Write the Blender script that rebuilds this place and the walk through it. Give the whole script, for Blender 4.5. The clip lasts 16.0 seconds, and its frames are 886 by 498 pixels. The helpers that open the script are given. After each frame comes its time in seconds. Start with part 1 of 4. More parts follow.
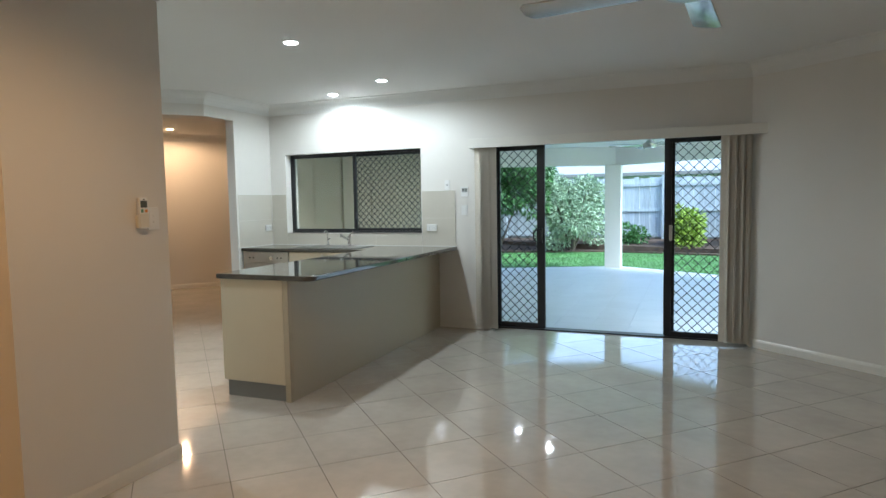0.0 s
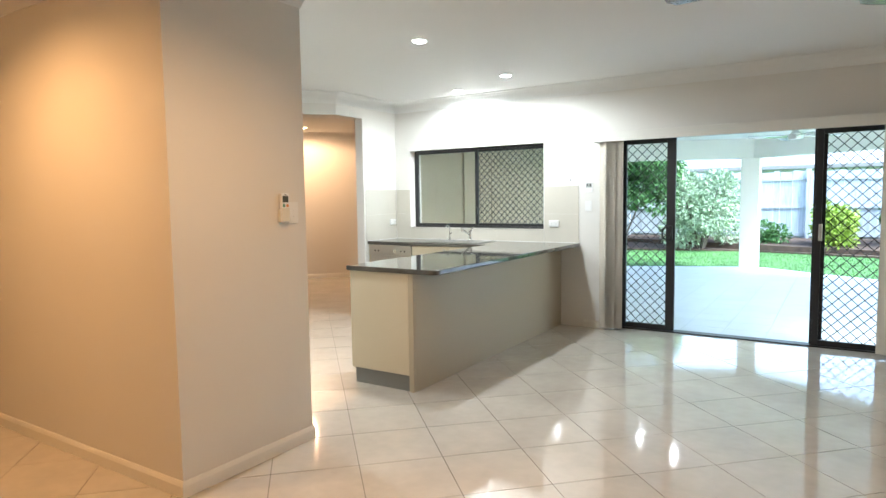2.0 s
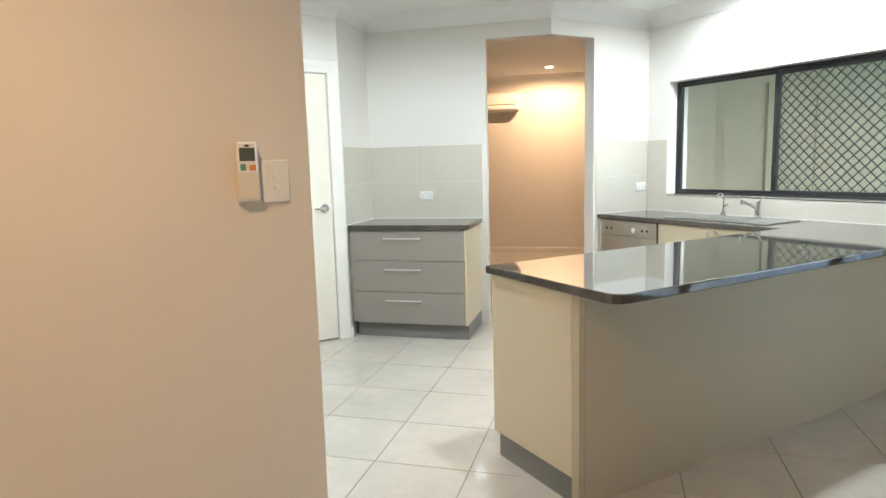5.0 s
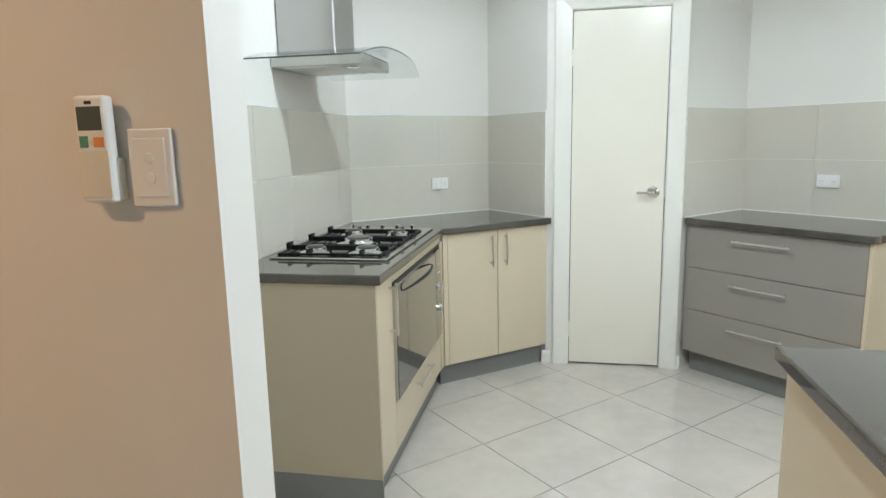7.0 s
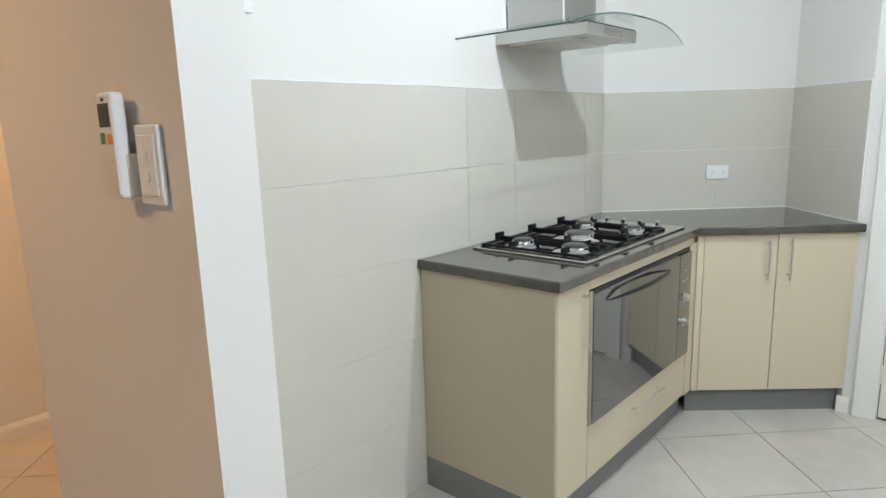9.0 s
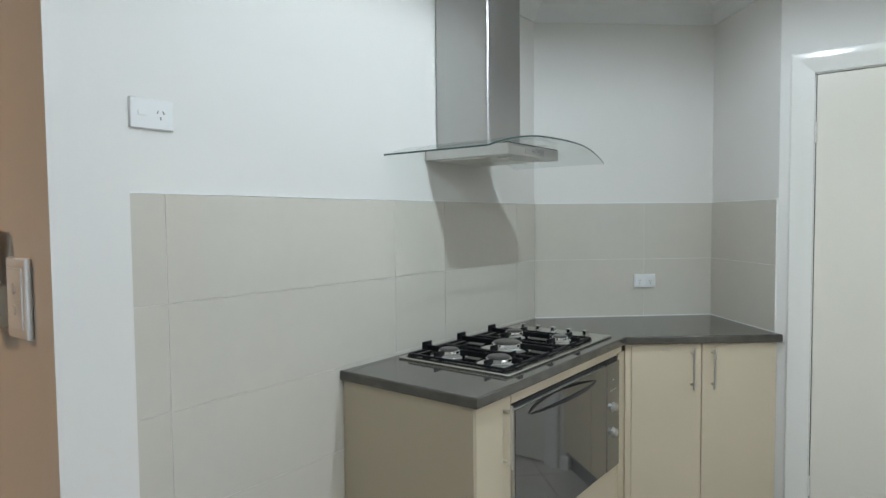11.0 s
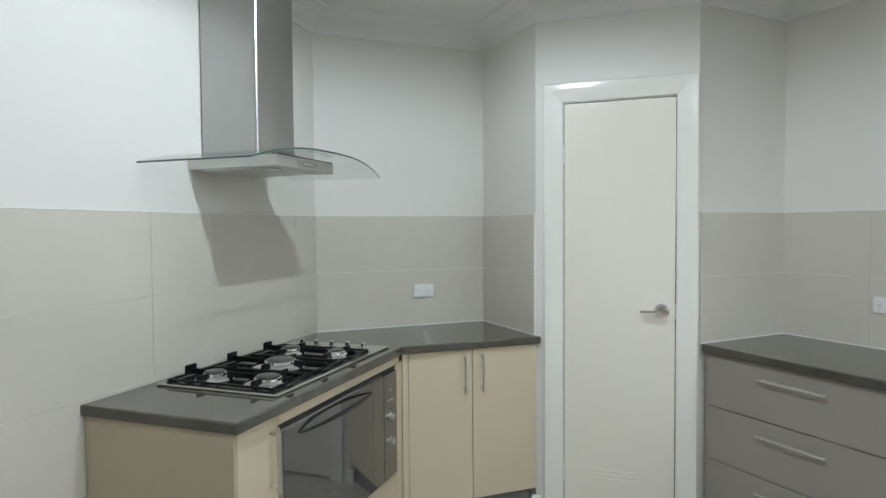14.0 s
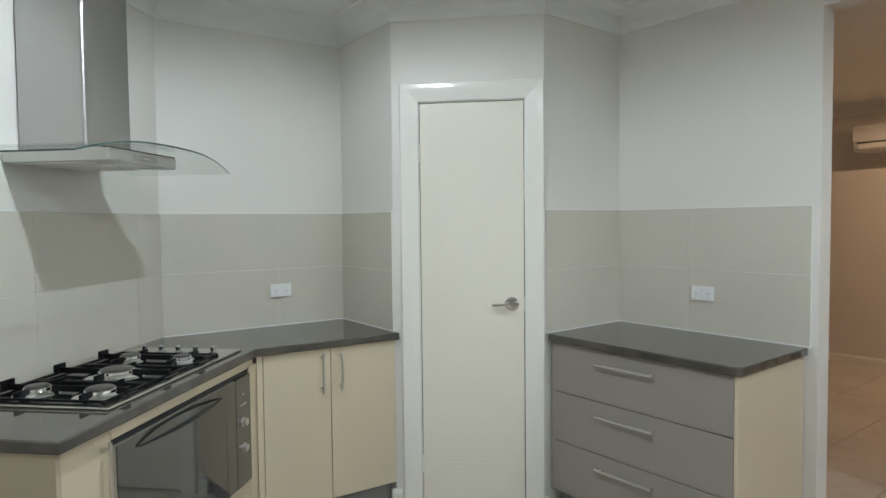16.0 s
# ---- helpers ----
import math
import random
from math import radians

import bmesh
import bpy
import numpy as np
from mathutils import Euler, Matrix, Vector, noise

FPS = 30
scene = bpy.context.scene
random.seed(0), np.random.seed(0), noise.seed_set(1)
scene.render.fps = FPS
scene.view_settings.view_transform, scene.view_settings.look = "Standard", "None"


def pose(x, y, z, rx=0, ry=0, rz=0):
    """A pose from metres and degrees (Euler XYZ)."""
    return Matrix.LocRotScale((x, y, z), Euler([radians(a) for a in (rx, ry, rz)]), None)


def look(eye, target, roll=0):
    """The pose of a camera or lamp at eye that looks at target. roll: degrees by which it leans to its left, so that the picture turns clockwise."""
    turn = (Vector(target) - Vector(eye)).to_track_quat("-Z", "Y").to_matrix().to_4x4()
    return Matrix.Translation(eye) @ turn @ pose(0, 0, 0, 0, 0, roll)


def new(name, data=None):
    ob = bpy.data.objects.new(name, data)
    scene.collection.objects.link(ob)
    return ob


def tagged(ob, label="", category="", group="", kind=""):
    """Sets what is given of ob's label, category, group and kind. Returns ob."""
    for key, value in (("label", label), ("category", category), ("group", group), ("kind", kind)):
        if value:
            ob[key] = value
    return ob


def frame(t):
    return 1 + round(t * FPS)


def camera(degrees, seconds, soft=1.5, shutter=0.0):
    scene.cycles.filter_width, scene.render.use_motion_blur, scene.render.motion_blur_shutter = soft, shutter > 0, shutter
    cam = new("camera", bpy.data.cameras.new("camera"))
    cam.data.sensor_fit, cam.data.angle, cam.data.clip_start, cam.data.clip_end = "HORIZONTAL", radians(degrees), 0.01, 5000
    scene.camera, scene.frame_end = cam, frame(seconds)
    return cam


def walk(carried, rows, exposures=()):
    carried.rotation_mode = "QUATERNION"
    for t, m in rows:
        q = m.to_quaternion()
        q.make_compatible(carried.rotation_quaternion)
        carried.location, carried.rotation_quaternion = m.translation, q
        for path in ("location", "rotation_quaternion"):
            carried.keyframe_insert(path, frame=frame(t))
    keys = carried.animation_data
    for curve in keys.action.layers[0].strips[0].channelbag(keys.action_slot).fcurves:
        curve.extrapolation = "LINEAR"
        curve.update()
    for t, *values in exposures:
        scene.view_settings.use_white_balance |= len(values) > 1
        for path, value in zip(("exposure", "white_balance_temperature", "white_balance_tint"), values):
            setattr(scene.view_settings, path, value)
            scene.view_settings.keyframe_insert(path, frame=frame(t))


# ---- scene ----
cam = camera(71.0, 16.0)
PATH = [
    (0, (2.636, -2.545, 1.387), (1.892, -0.695, 1.236), -1.0),
    (0.5, (2.602, -2.555, 1.39), (1.751, -0.753, 1.229), -0.9),
    (1, (2.595, -2.565, 1.39), (1.632, -0.82, 1.222), -0.8),
    (1.5, (2.576, -2.584, 1.39), (1.546, -0.877, 1.23), -0.8),
    (2, (2.586, -2.56, 1.394), (1.511, -0.881, 1.232), -0.8),
    (2.5, (2.556, -2.465, 1.371), (1.424, -0.828, 1.169), -1.1),
    (3, (2.443, -2.148, 1.384), (1.313, -0.513, 1.166), -1.2),
    (3.2, (2.382, -2.012, 1.373), (1.248, -0.377, 1.17), -1.4),
    (5.3, (1.672, -0.336, 1.366), (-0.137, 0.471, 1.088), -1.6),
    (5.5, (1.607, -0.21, 1.372), (-0.25, 0.481, 1.098), -1.6),
    (6, (1.35, 0.085, 1.362), (-0.608, 0.366, 1.071), -1.5),
    (6.5, (1.11, 0.323, 1.354), (-0.865, 0.277, 1.048), -1.2),
    (7, (0.867, 0.526, 1.36), (-1.065, 0.144, 1.015), -1.2),
    (7.5, (0.693, 0.679, 1.353), (-1.094, -0.131, 0.967), -0.3),
    (8, (0.53, 0.751, 1.34), (-1.109, -0.311, 0.909), -0.8),
    (8.5, (0.46, 0.792, 1.347), (-1.066, -0.426, 0.911), -1.7),
    (9, (0.422, 0.84, 1.373), (-1.044, -0.464, 0.983), -1.7),
    (9.2, (0.406, 0.86, 1.385), (-1.047, -0.466, 1.028), -1.6),
    (11.3, (0.337, 0.942, 1.447), (-1.268, -0.249, 1.374), -0.0),
    (11.5, (0.328, 0.945, 1.453), (-1.299, -0.216, 1.375), 0.2),
    (12, (0.32, 0.962, 1.453), (-1.358, -0.123, 1.375), 0.3),
    (12.5, (0.306, 0.972, 1.454), (-1.421, -0.033, 1.38), 0.2),
    (13, (0.295, 0.992, 1.455), (-1.486, 0.086, 1.384), -0.1),
    (13.5, (0.288, 1.011, 1.46), (-1.547, 0.218, 1.388), -0.2),
    (14, (0.276, 1.031, 1.449), (-1.606, 0.36, 1.379), -0.4),
    (14.5, (0.27, 1.042, 1.449), (-1.646, 0.475, 1.369), -0.3),
    (15, (0.264, 1.051, 1.447), (-1.677, 0.578, 1.363), -0.4),
    (15.5, (0.268, 1.063, 1.448), (-1.694, 0.684, 1.366), -0.5),
    (16, (0.27, 1.097, 1.457), (-1.709, 0.828, 1.37), -0.6),
]
EXPOSURES = [(0, 2.05, 6250, 6), (0.5, 2.35, 6350, 7), (1.0, 2.7, 6500, 8), (1.5, 2.88, 6550, 9), (3.2, 3.02, 6550, 9), (5.3, 2.88, 6420, 8), (6.5, 2.55, 6320, 8), (7.0, 2.58, 6280, 8), (7.5, 2.84, 6280, 9), (8.0, 2.98, 6240, 10), (8.5, 2.81, 6220, 10), (9.2, 2.47, 6200, 10), (11.3, 2.00, 6100, 9), (12.5, 2.11, 6180, 9), (14, 2.10, 6250, 9), (16, 2.03, 6330, 9)]
walk(cam, [(t, look(eye, target, roll)) for t, eye, target, roll in PATH], EXPOSURES)

# ---- world, sun, exposure ----
SKY = bpy.data.worlds.new("sky")
scene.world = SKY
SKY.use_nodes = True
sky_tex = SKY.node_tree.nodes.new("ShaderNodeTexSky")
sky_tex.sky_type, sky_tex.sun_disc = "NISHITA", False
sky_tex.sun_elevation, sky_tex.sun_rotation = radians(49), radians(113)
sky_tex.dust_density, sky_tex.air_density = 0.6, 1.0
SKY.node_tree.links.new(sky_tex.outputs[0], SKY.node_tree.nodes["Background"].inputs[0])
SKY.node_tree.nodes["Background"].inputs[1].default_value = 0.15
sun = new("sun", bpy.data.lights.new("sun", "SUN"))
sun.data.energy, sun.data.angle, sun.data.color = 2.1, radians(30), (0.77, 0.91, 1.0)
sun.matrix_world = look((0, 0, 20), (-6, 2.5, 12.5))

COOL, WARM = (0.85, 0.94, 1.0), (1.0, 0.60, 0.31)
CEIL = 2.58


# ---- materials ----
def material(name, col, rough=0.5, metal=0.0, var=0.05, scale=2.0, fine=60.0, bump=0.0, coat=0.0, piece=0.0, stretch=(1, 1, 1), spec=0.5):
    """A surface with colour variation at two scales, fine relief and, for pieces, a tone of their own."""
    m = bpy.data.materials.new(name)
    m.use_nodes = True
    nt = m.node_tree
    n, link = nt.nodes, nt.links.new
    p = n["Principled BSDF"]
    p.inputs["Roughness"].default_value, p.inputs["Metallic"].default_value = rough, metal
    p.inputs["Coat Weight"].default_value, p.inputs["Coat Roughness"].default_value = coat, 0.05
    p.inputs["Specular IOR Level"].default_value = spec
    geo = n.new("ShaderNodeNewGeometry")
    mp = n.new("ShaderNodeMapping")
    mp.inputs["Scale"].default_value = stretch
    link(geo.outputs["Position"], mp.inputs["Vector"])
    big, small = n.new("ShaderNodeTexNoise"), n.new("ShaderNodeTexNoise")
    big.inputs["Scale"].default_value, big.inputs["Detail"].default_value = scale, 5
    small.inputs["Scale"].default_value, small.inputs["Detail"].default_value = fine, 3
    link(mp.outputs[0], big.inputs["Vector"]), link(mp.outputs[0], small.inputs["Vector"])
    add = n.new("ShaderNodeMath")
    add.operation = "MULTIPLY_ADD"
    add.inputs[1].default_value = 0.4
    link(small.outputs["Fac"], add.inputs[0]), link(big.outputs["Fac"], add.inputs[2])
    last = add.outputs[0]
    if piece:
        info, pm = n.new("ShaderNodeObjectInfo"), n.new("ShaderNodeMath")
        pm.operation = "MULTIPLY_ADD"
        pm.inputs[1].default_value = piece
        link(info.outputs["Random"], pm.inputs[0]), link(last, pm.inputs[2])
        last = pm.outputs[0]
    ramp = n.new("ShaderNodeValToRGB")
    ramp.color_ramp.elements[0].position, ramp.color_ramp.elements[1].position = 0.4, 1.0 + piece
    ramp.color_ramp.elements[0].color = (*[c * (1 - var) for c in col], 1)
    ramp.color_ramp.elements[1].color = (*[min(1, c * (1 + var)) for c in col], 1)
    link(last, ramp.inputs[0]), link(ramp.outputs[0], p.inputs["Base Color"])
    rr = n.new("ShaderNodeMapRange")
    rr.inputs["To Min"].default_value, rr.inputs["To Max"].default_value = rough * 0.85, min(1, rough * 1.2)
    link(big.outputs["Fac"], rr.inputs["Value"]), link(rr.outputs[0], p.inputs["Roughness"])
    if bump:
        b = n.new("ShaderNodeBump")
        b.inputs["Strength"].default_value, b.inputs["Distance"].default_value = bump, 0.002
        link(small.outputs["Fac"], b.inputs["Height"]), link(b.outputs[0], p.inputs["Normal"])
    return m


def glass(name, tint=(0.93, 0.97, 0.96), rough=0.0):
    m = bpy.data.materials.new(name)
    m.use_nodes = True
    p = m.node_tree.nodes["Principled BSDF"]
    p.inputs["Base Color"].default_value = (*tint, 1)
    p.inputs["Roughness"].default_value, p.inputs["Transmission Weight"].default_value, p.inputs["IOR"].default_value = rough, 1.0, 1.45
    return m


def thin_glass(name, tint):
    """A clear sheet that lets light straight through and mirrors a little."""
    m = bpy.data.materials.new(name)
    m.use_nodes = True
    n, link = m.node_tree.nodes, m.node_tree.links.new
    clear, gloss, mix, edge = n.new("ShaderNodeBsdfTransparent"), n.new("ShaderNodeBsdfGlossy"), n.new("ShaderNodeMixShader"), n.new("ShaderNodeLayerWeight")
    rise, scale = n.new("ShaderNodeMath"), n.new("ShaderNodeMath")
    rise.operation, scale.operation = "POWER", "MULTIPLY_ADD"
    rise.inputs[1].default_value, scale.inputs[1].default_value, scale.inputs[2].default_value = 4.0, 0.35, 0.02
    clear.inputs["Color"].default_value = (*tint, 1)
    gloss.inputs["Roughness"].default_value = 0.01
    link(edge.outputs["Facing"], rise.inputs[0]), link(rise.outputs[0], scale.inputs[0]), link(scale.outputs[0], mix.inputs[0])
    link(clear.outputs[0], mix.inputs[1]), link(gloss.outputs[0], mix.inputs[2])
    link(mix.outputs[0], n["Material Output"].inputs["Surface"])
    return m


def glow(name, col, strength):
    m = bpy.data.materials.new(name)
    m.use_nodes = True
    p = m.node_tree.nodes["Principled BSDF"]
    p.inputs["Base Color"].default_value = (0.9, 0.9, 0.9, 1)
    p.inputs["Emission Color"].default_value, p.inputs["Emission Strength"].default_value = (*col, 1), strength
    return m


PAINT = material("cream_wall_paint", (0.745, 0.722, 0.678), 0.55, var=0.02, scale=1.2, fine=220, bump=0.05)
CEILING = material("white_ceiling_paint", (0.80, 0.80, 0.78), 0.7, var=0.015, scale=1.0, fine=160, bump=0.04)
TRIM = material("gloss_trim_paint", (0.81, 0.79, 0.735), 0.16, var=0.02, scale=3, fine=40, bump=0.03)
DOORP = material("cream_door_paint", (0.80, 0.757, 0.66), 0.17, var=0.025, scale=2, fine=90, bump=0.05)
FLOOR = material("polished_floor_tile", (0.54, 0.50, 0.44), 0.065, var=0.12, scale=2.6, fine=14, coat=0.3, piece=0.10)
GROUT = material("floor_grout", (0.19, 0.175, 0.155), 0.8, var=0.15, scale=4, fine=90, bump=0.3)
WTILE = material("gloss_wall_tile", (0.60, 0.565, 0.49), 0.07, var=0.03, scale=3.5, fine=25, piece=0.05, coat=0.2)
WGROUT = material("pale_wall_grout", (0.82, 0.80, 0.76), 0.8, var=0.05)
STONE = material("dark_stone_worktop", (0.080, 0.073, 0.062), 0.035, var=0.4, scale=9, fine=420, coat=0.3)
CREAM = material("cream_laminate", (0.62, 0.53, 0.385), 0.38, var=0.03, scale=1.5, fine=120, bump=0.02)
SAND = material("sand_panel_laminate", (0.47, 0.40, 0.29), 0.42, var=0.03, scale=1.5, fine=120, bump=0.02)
TAUPE = material("taupe_laminate", (0.30, 0.275, 0.245), 0.33, var=0.03, scale=1.5, fine=120, bump=0.02)
KICK = material("grey_kickboard", (0.20, 0.20, 0.195), 0.4, var=0.06, scale=4, fine=100)
STEEL = material("brushed_steel", (0.47, 0.465, 0.455), 0.34, 1.0, var=0.015, scale=0.5, fine=150)
STEELH = material("brushed_steel_flat", (0.58, 0.57, 0.55), 0.34, 1.0, var=0.02, scale=1.5, fine=150)
CHROME = material("chrome", (0.80, 0.80, 0.80), 0.07, 1.0, var=0.02)
SATIN = material("satin_nickel", (0.72, 0.71, 0.68), 0.34, 1.0, var=0.03)
IRON = material("black_cast_iron", (0.006, 0.006, 0.007), 0.40, spec=0.15, var=0.3, scale=30, fine=400, bump=0.3)
OVENGL = material("dark_oven_glass", (0.035, 0.034, 0.033), 0.04, var=0.1, scale=2, spec=1.0, coat=1.0)
CAPS = material("dull_burner_cap", (0.10, 0.095, 0.09), 0.32, 0.5, var=0.1, scale=20)
ENAMEL = material("black_enamel", (0.012, 0.012, 0.012), 0.12, var=0.2, scale=8)
STEELR = material("satin_steel_tray", (0.62, 0.61, 0.58), 0.24, 1.0, var=0.02, scale=3, fine=200)
BLACK = material("black_plastic", (0.015, 0.015, 0.016), 0.4, var=0.2)
ALU = material("black_powdercoat", (0.018, 0.018, 0.020), 0.38, var=0.15, scale=6, fine=300, bump=0.05)
PLASTIC = material("white_plastic", (0.80, 0.80, 0.78), 0.3, var=0.015, scale=8)
CREAMPL = material("ivory_plastic", (0.74, 0.70, 0.60), 0.35, var=0.02, scale=8)
LCD = material("grey_lcd", (0.10, 0.115, 0.105), 0.12, var=0.05)
# beige render with the wing wall's deep shade put into its colour
BEIGE_DIM = material("dimmed_beige_render", (0.42, 0.36, 0.275), 0.8, var=0.06, scale=1.2, fine=120, bump=0.3)
LCDP = material("pale_lcd", (0.36, 0.38, 0.36), 0.15, var=0.05)
GREEN = material("green_rubber", (0.10, 0.30, 0.20), 0.5, var=0.05)
ORANGE = material("orange_rubber", (0.75, 0.30, 0.08), 0.5, var=0.05)
SLATS = material("taupe_blind_fabric", (0.56, 0.51, 0.43), 0.75, var=0.06, scale=4, fine=300, bump=0.25)
RENDER = material("painted_render", (0.74, 0.72, 0.66), 0.75, var=0.05, scale=1.5, fine=120, bump=0.3)
PATIO = material("pale_patio_tile", (0.65, 0.67, 0.69), 0.35, var=0.08, scale=2, fine=40, piece=0.1)
TIMBER = material("weathered_fence_timber", (0.35, 0.39, 0.43), 0.85, var=0.3, scale=3, fine=60, bump=0.5, stretch=(12, 12, 1), piece=0.25)
GRASS = material("lawn_grass", (0.075, 0.19, 0.055), 0.8, var=0.4, scale=1.5, fine=90, bump=0.6)
MULCH = material("bark_mulch", (0.075, 0.048, 0.035), 0.9, var=0.5, scale=6, fine=120, bump=0.9)
LEAF = material("dark_leaf", (0.055, 0.15, 0.04), 0.45, var=0.55, scale=5, fine=30)
LEAFP = material("pale_variegated_leaf", (0.28, 0.38, 0.25), 0.45, var=0.6, scale=6, fine=40)
LEAFY = material("yellow_green_leaf", (0.20, 0.30, 0.035), 0.45, var=0.5, scale=6, fine=30)
BARK = material("grey_bark", (0.12, 0.10, 0.08), 0.9, var=0.4, scale=6, fine=50, bump=0.8)
ROOFM = material("pale_grey_roof", (0.34, 0.35, 0.36), 0.5, var=0.15, scale=2, fine=20)
SILVER = material("brushed_fan_metal", (0.55, 0.55, 0.55), 0.3, 1.0, var=0.05)
BLADE = material("brushed_fan_blade", (0.55, 0.55, 0.56), 0.22, 1.0, var=0.05, scale=5)
GREENGL = material("green_glass_edge", (0.045, 0.085, 0.075), 0.08, var=0.1, scale=6, coat=0.5)
THINGL = thin_glass("clear_thin_glass", (0.955, 0.972, 0.965))
WINGL = glass("window_glass", (0.84, 0.83, 0.79))
LED = glow("cool_led", (0.86, 0.93, 1.0), 14)
LEDW = glow("warm_led", (1.0, 0.74, 0.45), 5)


# ---- building helpers ----
def box(bm, x0, x1, y0, y1, z0, z1, r=0.0, m=None):
    """One block, its edges rounded by r."""
    t = bmesh.new()
    bmesh.ops.create_cube(t, size=1)
    for v in t.verts:
        v.co = ((x0 + x1) / 2 + v.co.x * (x1 - x0), (y0 + y1) / 2 + v.co.y * (y1 - y0), (z0 + z1) / 2 + v.co.z * (z1 - z0))
    if r:
        bmesh.ops.bevel(t, geom=t.edges[:], offset=r, segments=2, affect="EDGES", profile=0.5)
    if m:
        t.transform(m)
    me = bpy.data.meshes.new("t")
    t.to_mesh(me), t.free()
    bm.from_mesh(me), bpy.data.meshes.remove(me)
    return bm


def rod(bm, a, b, r, seg=12, r2=None):
    """A round bar from a to b."""
    a, b = Vector(a), Vector(b)
    d = b - a
    m = Matrix.Translation((a + b) / 2) @ d.to_track_quat("Z", "Y").to_matrix().to_4x4()
    bmesh.ops.create_cone(bm, cap_ends=True, segments=seg, radius1=r, radius2=r if r2 is None else r2, depth=d.length, matrix=m)
    return bm


def tube(bm, pts, r, seg=10):
    """One continuous round bar along pts."""
    pts = [Vector(p) for p in pts]
    rings = []
    for i, p in enumerate(pts):
        d = (pts[min(i + 1, len(pts) - 1)] - pts[max(i - 1, 0)]).normalized()
        q = d.to_track_quat("Z", "Y")
        rings.append([bm.verts.new(p + q @ Vector((r * math.cos(2 * math.pi * k / seg), r * math.sin(2 * math.pi * k / seg), 0))) for k in range(seg)])
    for a, b in zip(rings, rings[1:]):
        for k in range(seg):
            bm.faces.new((a[k], a[(k + 1) % seg], b[(k + 1) % seg], b[k]))
    bm.faces.new(rings[0][::-1]), bm.faces.new(rings[-1])
    return bm


def lathe(bm, profile, seg=24, m=None):
    """A turned shape from (radius, z) pairs."""
    rings = []
    for r, z in profile:
        rings.append([bm.verts.new((r * math.cos(2 * math.pi * i / seg), r * math.sin(2 * math.pi * i / seg), z)) for i in range(seg)])
    for a, b in zip(rings, rings[1:]):
        for i in range(seg):
            bm.faces.new((a[i], a[(i + 1) % seg], b[(i + 1) % seg], b[i]))
    bm.faces.new(rings[0][::-1]), bm.faces.new(rings[-1])
    if m:
        bmesh.ops.transform(bm, matrix=m, verts=[v for ring in rings for v in ring])
    return bm


def prism(bm, pts, z0, z1, r=0.0, vertical=0.0):
    """A slab with the plan pts; r rounds its level edges, vertical its upright ones."""
    t = bmesh.new()
    lo = [t.verts.new((x, y, z0)) for x, y in pts]
    hi = [t.verts.new((x, y, z1)) for x, y in pts]
    n = len(pts)
    t.faces.new(lo[::-1]), t.faces.new(hi)
    for i in range(n):
        t.faces.new((lo[i], lo[(i + 1) % n], hi[(i + 1) % n], hi[i]))
    bmesh.ops.recalc_face_normals(t, faces=t.faces[:])
    if vertical:
        up = [e for e in t.edges if abs(e.verts[0].co.z - e.verts[1].co.z) > 1e-4]
        bmesh.ops.bevel(t, geom=up, offset=vertical, segments=4, affect="EDGES", profile=0.5)
    if r:
        flat = [e for e in t.edges if abs(e.verts[0].co.z - e.verts[1].co.z) < 1e-5 and len(e.link_faces) == 2 and abs(e.link_faces[0].normal.z - e.link_faces[1].normal.z) > 0.5]
        bmesh.ops.bevel(t, geom=flat, offset=r, segments=3, affect="EDGES", profile=0.5)
    me = bpy.data.meshes.new("t")
    t.to_mesh(me), t.free()
    bm.from_mesh(me), bpy.data.meshes.remove(me)
    return bm


def harden(me):
    """Shades rounded blocks so that their large faces stay flat."""
    acc = [Vector((0, 0, 0)) for _ in me.vertices]
    for f in me.polygons:
        for i in f.vertices:
            acc[i] += f.normal * f.area
    me.normals_split_custom_set_from_vertices([v.normalized() for v in acc])


def part(name, bm, mat, parent=None, label="", smooth=False, m=None):
    """Links a bmesh as one mesh object under a thing or a part."""
    me = bpy.data.meshes.new(name)
    bm.to_mesh(me), bm.free()
    me.materials.append(mat)
    if smooth:
        me.polygons.foreach_set("use_smooth", [True] * len(me.polygons))
        if smooth == "box":
            harden(me)
        else:
            me.set_sharp_from_angle(angle=radians(38))
    ob = new(name, me)
    if parent:
        ob.parent = parent
    if m:
        ob.matrix_basis = m
    return tagged(ob, label)


def thing(name, m, label, category, group="", kind=""):
    ob = new(name)
    ob.empty_display_size = 0.1
    ob.matrix_basis = m
    return tagged(ob, label, category, group, kind)


def block(name, dims, mat, parent=None, label="", r=0.0):
    return part(name, box(bmesh.new(), *dims, r), mat, parent, label, smooth="box" if r else False)


